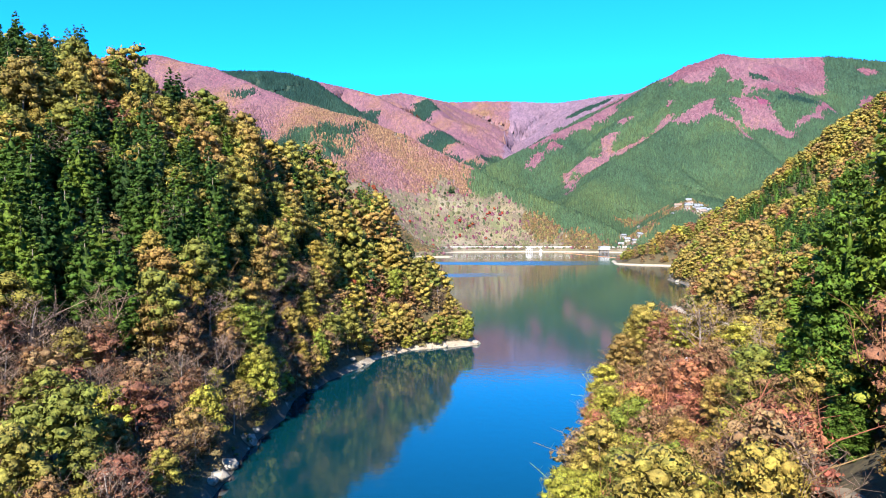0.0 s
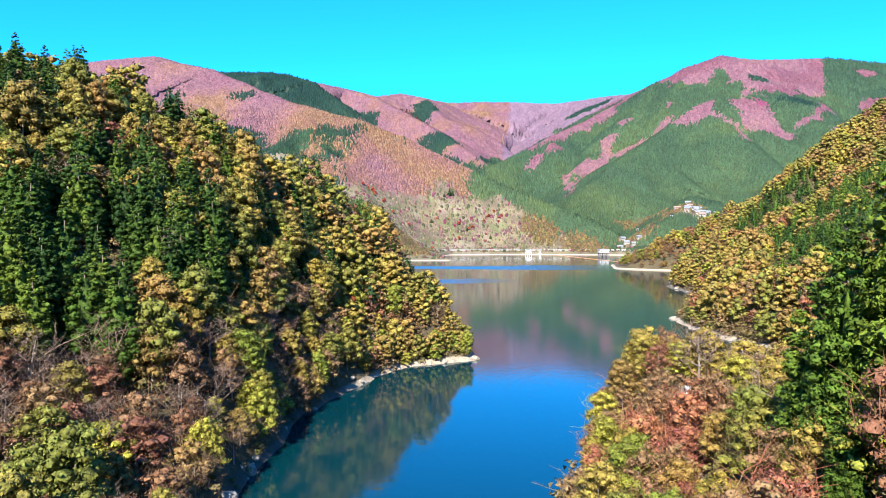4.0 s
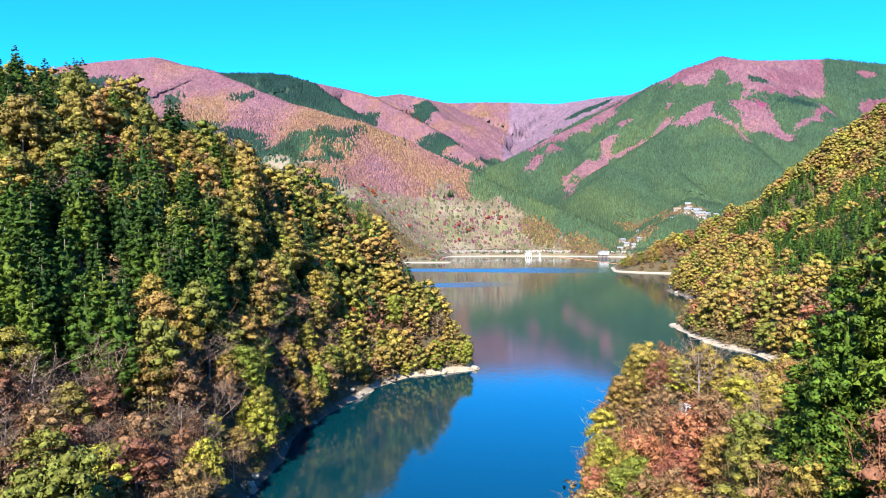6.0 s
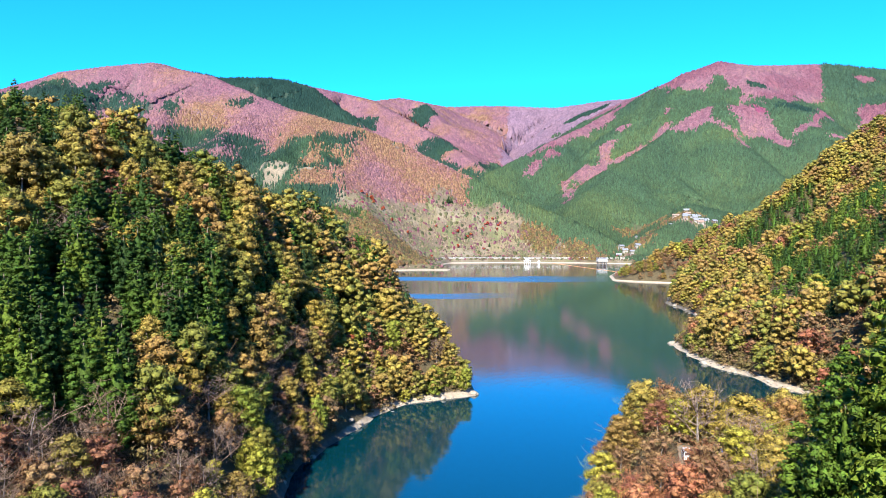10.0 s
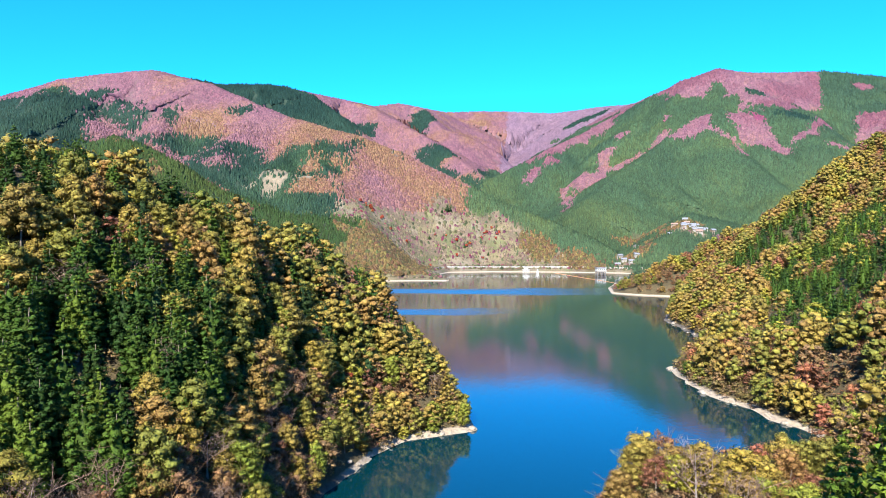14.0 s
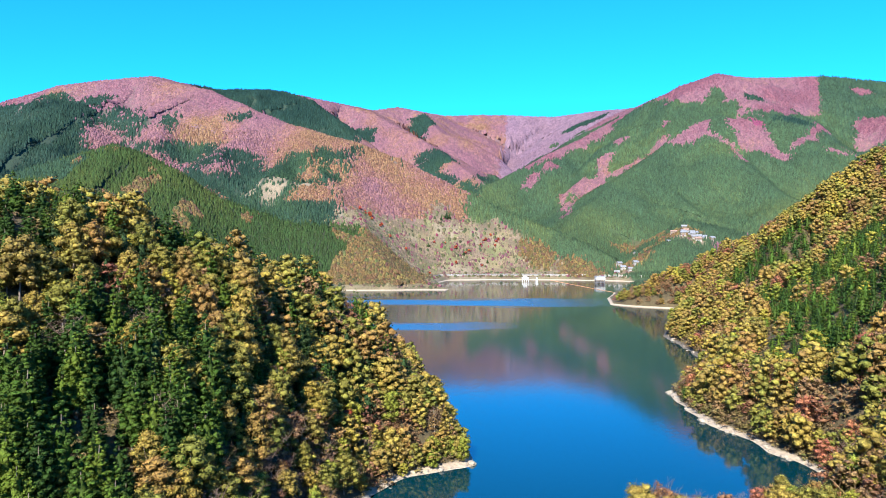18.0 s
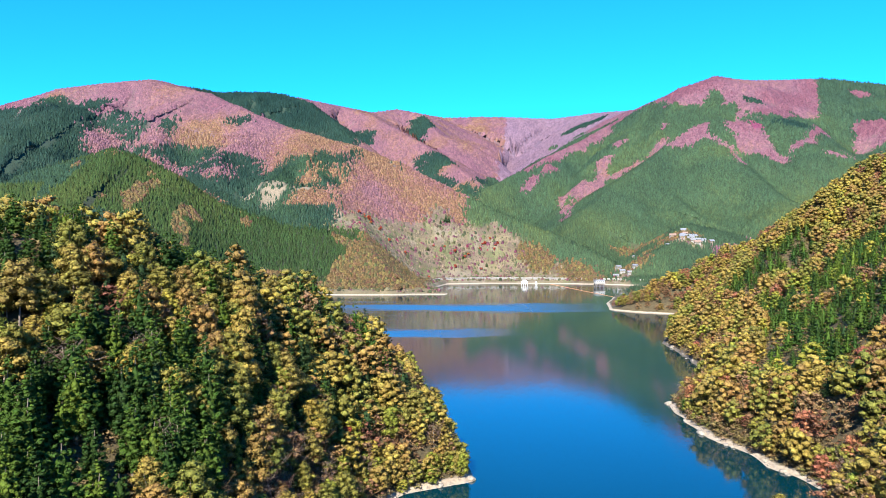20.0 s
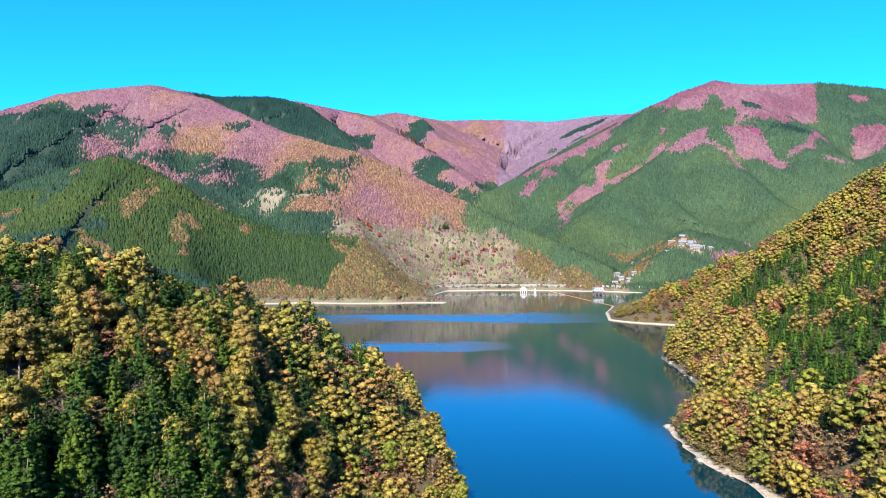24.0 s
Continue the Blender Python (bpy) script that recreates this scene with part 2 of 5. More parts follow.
def mottled(name, stops, size, rough=0.85, bump=0.0, detail=6.0, metal=0.0):
    """A surface whose colour wanders between the stops over that many metres, with fine relief."""
    m, n, l, b = material(name, rough, metal)
    co, tex = n.new("ShaderNodeTexCoord"), n.new("ShaderNodeTexNoise")
    tex.inputs["Scale"].default_value, tex.inputs["Detail"].default_value = 1 / size, detail
    tex.inputs["Roughness"].default_value = 0.65
    l.new(co.outputs["Object"], tex.inputs["Vector"])
    r = ramp(n, stops)
    l.new(tex.outputs["Fac"], r.inputs["Fac"])
    l.new(r.outputs["Color"], b.inputs["Base Color"])
    if bump:
        bp = n.new("ShaderNodeBump")
        bp.inputs["Distance"].default_value = bump
        l.new(tex.outputs["Fac"], bp.inputs["Height"])
        l.new(bp.outputs["Normal"], b.inputs["Normal"])
    return m


def foliage(name, stops=None, thin=0.05, spread=0.22, grain=1.9, bright=1.12):
    """Leaves: a colour for each tree from the stops (or from the tree's own tint), varied from leaf to leaf."""
    m, n, l, b = material(name, 0.55)
    b.inputs["Specular IOR Level"].default_value = 0.12
    if stops:
        r = ramp(n, stops)
        l.new(n.new("ShaderNodeObjectInfo").outputs["Random"], r.inputs["Fac"])
        colour = r.outputs["Color"]
    else:
        at = n.new("ShaderNodeAttribute")
        at.attribute_name = "tint"
        colour = at.outputs["Color"]
    geo, hue = n.new("ShaderNodeNewGeometry"), n.new("ShaderNodeHueSaturation")
    for socket, low, high in (("Value", bright * (1 - spread), bright * (1 + spread)), ("Hue", 0.488, 0.512)):
        mp = n.new("ShaderNodeMapRange")
        mp.inputs["To Min"].default_value, mp.inputs["To Max"].default_value = low, high
        l.new(geo.outputs["Random Per Island"], mp.inputs["Value"])
        l.new(mp.outputs["Result"], hue.inputs[socket])
    l.new(colour, hue.inputs["Color"])
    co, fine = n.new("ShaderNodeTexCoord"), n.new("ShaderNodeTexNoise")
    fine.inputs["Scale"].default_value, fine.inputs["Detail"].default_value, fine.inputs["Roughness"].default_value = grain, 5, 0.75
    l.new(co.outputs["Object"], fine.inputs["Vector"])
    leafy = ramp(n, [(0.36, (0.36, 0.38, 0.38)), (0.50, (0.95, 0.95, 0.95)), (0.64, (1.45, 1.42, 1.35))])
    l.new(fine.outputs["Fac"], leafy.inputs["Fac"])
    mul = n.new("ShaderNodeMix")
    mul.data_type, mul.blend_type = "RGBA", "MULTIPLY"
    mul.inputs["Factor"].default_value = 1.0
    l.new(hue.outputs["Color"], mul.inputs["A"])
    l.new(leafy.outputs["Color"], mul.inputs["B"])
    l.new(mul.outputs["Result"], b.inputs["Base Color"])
    bp = n.new("ShaderNodeBump")
    bp.inputs["Distance"].default_value, bp.inputs["Strength"].default_value = 0.6 / grain, 0.8
    l.new(fine.outputs["Fac"], bp.inputs["Height"])
    l.new(bp.outputs["Normal"], b.inputs["Normal"])
    if thin:
        t, mix = n.new("ShaderNodeBsdfTranslucent"), n.new("ShaderNodeMixShader")
        mix.inputs["Fac"].default_value = thin
        l.new(mul.outputs["Result"], t.inputs["Color"])
        l.new(b.outputs["BSDF"], mix.inputs[1])
        l.new(t.outputs["BSDF"], mix.inputs[2])
        l.new(mix.outputs["Shader"], n["Material Output"].inputs["Surface"])
    return m


BARK = mottled("bark", [(0.3, (0.10, 0.075, 0.055)), (0.7, (0.26, 0.21, 0.165))], 0.7, 0.9)
PALE_BARK = mottled("pale_bark", [(0.3, (0.14, 0.11, 0.09)), (0.7, (0.28, 0.24, 0.21))], 0.8, 0.9)
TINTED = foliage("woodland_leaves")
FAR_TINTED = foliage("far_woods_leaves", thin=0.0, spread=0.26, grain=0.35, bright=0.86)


def ground_material():
    m, n, l, b = material("valley_ground", 0.95)
    at = n.new("ShaderNodeAttribute")
    at.attribute_name = "tint"
    co = n.new("ShaderNodeTexCoord")
    pos = n.new("ShaderNodeSeparateXYZ")
    l.new(co.outputs["Object"], pos.inputs["Vector"])
    big, small = n.new("ShaderNodeTexNoise"), n.new("ShaderNodeTexNoise")
    big.inputs["Scale"].default_value, big.inputs["Detail"].default_value = 0.03, 8
    small.inputs["Scale"].default_value, small.inputs["Detail"].default_value = 0.45, 8
    for t in (big, small):
        t.inputs["Roughness"].default_value = 0.7
        l.new(co.outputs["Object"], t.inputs["Vector"])
    shade = ramp(n, [(0.3, (0.55, 0.55, 0.55)), (0.7, (1.35, 1.3, 1.25))])
    l.new(big.outputs["Fac"], shade.inputs["Fac"])
    wear = ramp(n, [(0.3, (0.6, 0.6, 0.6)), (0.7, (1.3, 1.3, 1.3))])
    l.new(small.outputs["Fac"], wear.inputs["Fac"])
    soil = at.outputs["Color"]
    for k in (shade, wear):
        mul = n.new("ShaderNodeMix")
        mul.data_type, mul.blend_type = "RGBA", "MULTIPLY"
        mul.inputs["Factor"].default_value = 1
        l.new(soil, mul.inputs["A"])
        l.new(k.outputs["Color"], mul.inputs["B"])
        soil = mul.outputs["Result"]
    # the bleached band that the falling water leaves bare
    wob, edge = n.new("ShaderNodeMath"), n.new("ShaderNodeMapRange")
    wob.operation = "MULTIPLY_ADD"
    l.new(small.outputs["Fac"], wob.inputs[0])
    wob.inputs[1].default_value = 1.6
    l.new(pos.outputs["Z"], wob.inputs[2])
    edge.inputs["From Min"].default_value, edge.inputs["From Max"].default_value = 1.75, 2.2
    edge.inputs["To Min"].default_value, edge.inputs["To Max"].default_value = 1, 0
    l.new(wob.outputs["Value"], edge.inputs["Value"])
    sand = ramp(n, [(0.3, (0.25, 0.19, 0.13)), (0.55, (0.38, 0.305, 0.22)), (0.75, (0.46, 0.38, 0.285))])
    l.new(small.outputs["Fac"], sand.inputs["Fac"])
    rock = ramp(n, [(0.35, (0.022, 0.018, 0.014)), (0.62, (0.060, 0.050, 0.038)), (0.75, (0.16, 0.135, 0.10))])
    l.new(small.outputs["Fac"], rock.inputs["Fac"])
    pale = n.new("ShaderNodeAttribute")
    pale.attribute_name = "bleach"
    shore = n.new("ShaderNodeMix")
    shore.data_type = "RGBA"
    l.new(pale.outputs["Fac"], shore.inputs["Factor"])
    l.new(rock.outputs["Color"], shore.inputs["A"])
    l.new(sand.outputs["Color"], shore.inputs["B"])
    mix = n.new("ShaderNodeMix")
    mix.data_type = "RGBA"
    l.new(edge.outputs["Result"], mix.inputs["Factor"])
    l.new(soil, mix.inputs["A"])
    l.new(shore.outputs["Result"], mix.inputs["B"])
    l.new(mix.outputs["Result"], b.inputs["Base Color"])
    bp = n.new("ShaderNodeBump")
    bp.inputs["Distance"].default_value = 1.2
    l.new(small.outputs["Fac"], bp.inputs["Height"])
    l.new(bp.outputs["Normal"], b.inputs["Normal"])
    return m


def water_material():
    m, n, l, b = material("lake_water", 0.02)
    b.inputs["IOR"].default_value = 1.46
    co = n.new("ShaderNodeTexCoord")
    deep = n.new("ShaderNodeTexNoise")
    deep.inputs["Scale"].default_value = 0.006
    l.new(co.outputs["Object"], deep.inputs["Vector"])
    r = ramp(n, [(0.35, (0.0006, 0.021, 0.026)), (0.65, (0.0006, 0.026, 0.038))])
    l.new(deep.outputs["Fac"], r.inputs["Fac"])
    # wind: two ruffled streaks across an otherwise smooth lake
    pos = n.new("ShaderNodeSeparateXYZ")
    warp = n.new("ShaderNodeTexNoise")
    warp.inputs["Scale"].default_value, warp.inputs["Detail"].default_value = 0.009, 4
    squeeze = n.new("ShaderNodeMapping")
    squeeze.inputs["Scale"].default_value = (0.8, 2.4, 1)
    l.new(co.outputs["Object"], squeeze.inputs["Vector"])
    l.new(squeeze.outputs["Vector"], warp.inputs["Vector"])
    l.new(co.outputs["Object"], pos.inputs["Vector"])

    def maths(op, a, b2, c=None):
        k = n.new("ShaderNodeMath")
        k.operation = op
        for i, v in enumerate((a, b2, c)):
            if v is None:
                continue
            if isinstance(v, (int, float)):
                k.inputs[i].default_value = v
            else:
                l.new(v, k.inputs[i])
        return k.outputs["Value"]

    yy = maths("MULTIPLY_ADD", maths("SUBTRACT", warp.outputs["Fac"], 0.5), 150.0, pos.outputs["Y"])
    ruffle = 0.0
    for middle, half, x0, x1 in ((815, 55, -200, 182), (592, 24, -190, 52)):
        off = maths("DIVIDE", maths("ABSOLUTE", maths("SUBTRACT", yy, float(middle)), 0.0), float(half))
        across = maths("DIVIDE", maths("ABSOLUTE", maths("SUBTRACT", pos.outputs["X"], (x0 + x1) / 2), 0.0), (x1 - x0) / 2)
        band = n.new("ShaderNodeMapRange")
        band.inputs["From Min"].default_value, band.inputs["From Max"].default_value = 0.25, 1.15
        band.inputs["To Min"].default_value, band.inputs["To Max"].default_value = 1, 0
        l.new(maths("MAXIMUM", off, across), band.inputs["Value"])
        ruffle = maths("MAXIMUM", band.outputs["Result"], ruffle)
    # sky reflected by the ripples is painted in as a bright blue base
    sky_tint = n.new("ShaderNodeMix")
    sky_tint.data_type = "RGBA"
    l.new(ruffle, sky_tint.inputs["Factor"])
    l.new(r.outputs["Color"], sky_tint.inputs["A"])
    sky_tint.inputs["B"].default_value = (0.002, 0.10, 0.22, 1)
    l.new(sky_tint.outputs["Result"], b.inputs["Base Color"])
    wave, chop = n.new("ShaderNodeTexNoise"), n.new("ShaderNodeTexNoise")
    wave.inputs["Scale"].default_value, wave.inputs["Detail"].default_value = 0.5, 3
    chop.inputs["Scale"].default_value, chop.inputs["Detail"].default_value = 1.6, 3
    for t in (wave, chop):
        l.new(co.outputs["Object"], t.inputs["Vector"])
    calm = n.new("ShaderNodeBump")
    calm.inputs["Distance"].default_value, calm.inputs["Strength"].default_value = 0.03, 0.6
    l.new(wave.outputs["Fac"], calm.inputs["Height"])
    rough = n.new("ShaderNodeBump")
    rough.inputs["Distance"].default_value = 0.14
    l.new(ruffle, rough.inputs["Strength"])
    l.new(chop.outputs["Fac"], rough.inputs["Height"])
    l.new(calm.outputs["Normal"], rough.inputs["Normal"])
    l.new(rough.outputs["Normal"], b.inputs["Normal"])
    rr = maths("MULTIPLY_ADD", ruffle, 0.32, 0.07)
    l.new(rr, b.inputs["Roughness"])
    return m


# ---- ground and lake ----
def mesh_from(name, verts, faces, mats, tint=None, smooth=False, normals=None, extra=()):
    me = bpy.data.meshes.new(name)
    verts, faces = np.asarray(verts, np.float32), np.asarray(faces, np.int32)
    k = faces.shape[1]
    me.vertices.add(len(verts))
    me.vertices.foreach_set("co", verts.ravel())
    me.loops.add(faces.size)
    me.loops.foreach_set("vertex_index", faces.ravel())
    me.polygons.add(len(faces))
    me.polygons.foreach_set("loop_start", np.arange(0, faces.size, k, dtype=np.int32))
    me.polygons.foreach_set("use_smooth", np.full(len(faces), smooth))
    for m in mats:
        me.materials.append(m)
    if tint is not None:
        a = me.attributes.new("tint", "FLOAT_COLOR", "POINT")
        a.data.foreach_set("color", np.c_[tint, np.ones(len(tint))].astype(np.float32).ravel())
    for key, values in extra:
        a = me.attributes.new(key, "FLOAT", "POINT")
        a.data.foreach_set("value", np.asarray(values, np.float32))
    me.update(calc_edges=True)
    if normals is not None:
        me.polygons.foreach_set("use_smooth", np.ones(len(faces), bool))
        me.normals_split_custom_set_from_vertices(normals.astype(np.float32))
    return me


# row 7, the farthest ground, holds painted lilac haze
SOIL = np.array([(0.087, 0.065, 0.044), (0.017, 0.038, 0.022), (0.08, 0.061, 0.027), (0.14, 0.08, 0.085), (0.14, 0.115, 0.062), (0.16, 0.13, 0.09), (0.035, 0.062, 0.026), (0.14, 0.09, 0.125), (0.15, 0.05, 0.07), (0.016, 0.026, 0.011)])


def warped(n, low, high, middle, soft):
    """n places from low to high, dense round the middle."""
    a, b = math.asinh((low - middle) / soft), math.asinh((high - middle) / soft)
    return middle + soft * np.sinh(np.linspace(a, b, n))


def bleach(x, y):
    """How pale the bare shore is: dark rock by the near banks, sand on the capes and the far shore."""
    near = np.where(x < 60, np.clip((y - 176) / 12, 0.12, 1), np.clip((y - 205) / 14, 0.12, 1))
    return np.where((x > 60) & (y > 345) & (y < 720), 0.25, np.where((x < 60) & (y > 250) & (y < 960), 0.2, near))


def build_ground():
    xs, ys = warped(400, -2600, 2600, 10, 190), warped(480, -1700, 4990, 190, 230)
    gx, gy = np.meshgrid(xs, ys)
    gz = ground(gx, gy)
    w = len(xs)
    i = (np.arange(len(ys) - 1)[:, None] * w + np.arange(w - 1)).ravel()
    faces = np.c_[i, i + 1, i + w + 1, i + w]
    kind = cover(gx, gy, gz).ravel()
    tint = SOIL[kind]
    px, py = gx.ravel(), gy.ravel()
    field, damp = fbm(px, py, 34, 151, 3), fbm(px, py * 1.6, 52, 161, 3)
    open_land = (kind == 4) & (py > 1100)
    tint[open_land & (field > 0.16)] = (0.115, 0.118, 0.05)
    tint[open_land & (damp > 0.14)] = (0.125, 0.095, 0.062)
    tint[open_land & (damp < -0.2)] = (0.175, 0.145, 0.098)
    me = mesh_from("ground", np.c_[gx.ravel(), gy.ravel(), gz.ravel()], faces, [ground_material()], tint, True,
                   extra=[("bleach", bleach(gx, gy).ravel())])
    return tagged(new("ground", me), "wooded mountain slopes of leaf litter, scrub and bleached lake shore", "ground", kind="structure")


build_ground()
lake = mesh_from("water", [(-420, -340, 0), (420, -340, 0), (420, 1420, 0), (-420, 1420, 0)], [(0, 1, 2, 3)], [water_material()])
tagged(new("water", lake), "deep blue-green reservoir water, smooth with ruffled wind streaks", "water", kind="structure")

# ---- trees ----
def leaf_cards(centres, normals, size, rng, soft):
    """Three-cornered leaf sprays, one at each centre; soft gives the round of the clump they belong to."""
    n = len(centres)
    normals = normals / np.maximum(np.linalg.norm(normals, axis=1, keepdims=True), 1e-6)
    a = np.cross(normals, rng.normal(size=(n, 3)))
    a /= np.maximum(np.linalg.norm(a, axis=1, keepdims=True), 1e-6)
    b = np.cross(normals, a)
    size = (np.ones(n) * size * rng.uniform(0.7, 1.35, n))[:, None]
    v = np.stack([centres + size * (math.cos(t) * a + math.sin(t) * b * 0.8) for t in (0.3, 2.2, 4.4)], 1)
    m = soft / np.maximum(np.linalg.norm(soft, axis=1, keepdims=True), 1e-6) * 1.0 + normals * 0.22
    m /= np.maximum(np.linalg.norm(m, axis=1, keepdims=True), 1e-6)
    return v.reshape(-1, 3), np.arange(3 * n).reshape(n, 3), np.repeat(m, 3, 0)


def ball():
    bm = bmesh.new()
    bmesh.ops.create_icosphere(bm, subdivisions=1, radius=1.0)
    v = np.array([p.co[:] for p in bm.verts])
    f = np.array([[p.index for p in q.verts] for q in bm.faces])
    bm.free()
    return v, f


BALL, BALL_FACES = ball()
GEM = np.array([(1, 0, 0), (0, 1, 0), (-1, 0, 0), (0, -1, 0), (0, 0, 1), (0, 0, -1)], float)
GEM_FACES = np.array([(0, 1, 4), (1, 2, 4), (2, 3, 4), (3, 0, 4), (1, 0, 5), (2, 1, 5), (3, 2, 5), (0, 3, 5)])


def clumps(mid, reach, cards, size, rng, flat=0.75, core=0.52):
    """Leaf sprays round clump centres, over a closed core in each clump."""
    which = rng.choice(len(mid), cards, p=reach**2 / np.sum(reach**2))
    way = rng.normal(size=(cards, 3))
    way[:, 2] = way[:, 2] * 0.85 + 0.14
    way /= np.linalg.norm(way, axis=1, keepdims=True)
    c = mid[which] + way * (reach[which] * rng.uniform(0.66, 1.10, cards))[:, None] * np.array([1, 1, flat])
    pieces = [leaf_cards(c, way + rng.normal(size=(cards, 3)) * 0.55 + np.array([0, 0, 0.2]), size, rng, way + np.array([0, 0, 0.05]))]
    if core:
        for p, r in zip(mid, reach):
            t = rng.uniform(0, 1.5)
            solid, sides = (BALL, BALL_FACES) if cards > 400 or core > 0.7 else (GEM, GEM_FACES)
            o = solid @ np.array([(math.cos(t), math.sin(t), 0), (-math.sin(t), math.cos(t), 0), (0, 0, 1)])
            lumpy = o * rng.uniform(0.72, 1.18, (len(o), 1))
            pieces.append((p + lumpy * r * core * np.array([1, 1, flat]), sides, o + rng.normal(size=o.shape) * 0.35))
    return join(pieces)


def broad_crown(seed, cards, size, height=11.0, radius=4.2, lobes=15, low=0.34, flat=0.7, core=0.0, swell=1.0):
    rng = np.random.default_rng(seed)
    k = np.arange(lobes)
    up = (k + 0.5) / lobes
    ang = k * 2.4 + rng.uniform(0, 0.7, lobes)
    out = radius * 0.70 * np.sqrt(np.clip(1.08 - up * up, 0.02, 1)) * rng.uniform(0.5, 1.2, lobes)
    out[-1] *= 0.3
    mid = np.c_[out * np.cos(ang), out * np.sin(ang), height * (low + (0.86 - low) * up) + rng.normal(size=lobes) * 0.35]
    return clumps(mid, swell * radius * rng.uniform(0.30, 0.50, lobes), cards, size, rng, flat, core)


def conifer_crown(seed, tiers, cards, size, height=20.0, radius=3.1, low=0.14, droop=0.3, blunt=0.7, flat=0.8, core=0.0, many=6.5, heart=0.46, puff=1.0):
    rng = np.random.default_rng(seed)
    mid, reach = [], []
    for k in range(tiers):
        f = (k + rng.uniform(0, 0.5)) / tiers
        r = radius * (1 - f) ** blunt * (0.8 if f < 0.1 else 1.0)
        count = max(1, int(round(many * (r / radius) + 1)))
        for j in range(count):
            a = 2 * math.pi * (j + rng.uniform(-0.35, 0.35)) / count + k * 1.3
            rj = r * rng.uniform(0.72, 1.08) * 0.78
            mid.append((rj * math.cos(a), rj * math.sin(a), height * (low + (0.97 - low) * f) - droop * rj + rng.uniform(-0.4, 0.4)))
            reach.append(max(0.42, 0.31 * r + 0.28) * puff * rng.uniform(0.8, 1.25))
    for q, lift in enumerate((0.97, 0.93, 0.90)):
        mid.append((0.3 * q * math.cos(2.1 * q + seed), 0.3 * q * math.sin(2.1 * q + seed), height * lift))
        reach.append(0.32 + 0.12 * q)
    v, f, m = clumps(np.array(mid), np.array(reach), cards, size, rng, flat, core)
    # the dense, lumpy heart of the tree
    sides, rings = (9, 9) if cards > 400 else (7, 5)
    hv, hm = [], []
    for k in range(rings):
        u = k / (rings - 1)
        for q in range(sides):
            a = 2 * math.pi * (q + 0.5 * (k % 2)) / sides
            r = heart * radius * (1 - 0.76 * u) ** blunt * rng.uniform(0.72, 1.2) * (0.72 if k == 0 else 0.05 if k == rings - 1 else 1)
            hv.append((r * math.cos(a), r * math.sin(a), height * (low + (0.76 - low) * u) - droop * r * 0.6 + rng.uniform(-0.35, 0.35)))
            hm.append((math.cos(a), math.sin(a), rng.uniform(-0.1, 0.5)))
    hf = []
    for k in range(rings - 1):
        for q in range(sides):
            a, b = k * sides + q, k * sides + (q + 1) % sides
            hf += [(a, b, b + sides), (a, b + sides, a + sides)]
    heart = (np.array(hv), np.array(hf), np.array(hm))
    return join([(v, f, m), heart])


def stick(p, q, r0, r1):
    p, q = np.asarray(p, float), np.asarray(q, float)
    d = q - p
    side = np.cross(d, (0.31, 0.52, 0.8))
    side /= max(np.linalg.norm(side), 1e-6)
    other = np.cross(d / max(np.linalg.norm(d), 1e-6), side)
    v = []
    for c, r in ((p, r0), (q, r1)):
        v += [c + r * (math.cos(a) * side + math.sin(a) * other) for a in (0, 2.094, 4.189)]
    m = [side * math.cos(a) + other * math.sin(a) for a in (0, 2.094, 4.189)] * 2
    return v, [(0, 1, 4), (0, 4, 3), (1, 2, 5), (1, 5, 4), (2, 0, 3), (2, 3, 5)], m


def join(pieces):
    vs, fs, ms, n = [], [], [], 0
    for v, f, m in pieces:
        vs.append(np.asarray(v, float))
        fs.append(np.asarray(f) + n)
        ms.append(np.asarray(m, float))
        n += len(v)
    return np.concatenate(vs), np.concatenate(fs), np.concatenate(ms)


def trunk_shape(height, r0, lean, seed, sides=6, steps=4):
    rng = np.random.default_rng(seed)
    bend = rng.normal(size=2) * lean
    v, f = [], []
    for k in range(steps + 1):
        u = k / steps
        r = r0 * (1 - 0.85 * u) * (1.35 if k == 0 else 1)
        for j in range(sides):
            a = 2 * math.pi * j / sides
            v.append((bend[0] * u * u + r * math.cos(a), bend[1] * u * u + r * math.sin(a), -0.8 + u * (height + 0.8)))
    for k in range(steps):
        for j in range(sides):
            f.append((k * sides + j, k * sides + (j + 1) % sides, (k + 1) * sides + (j + 1) % sides, (k + 1) * sides + j))
    return np.array(v), np.array(f)


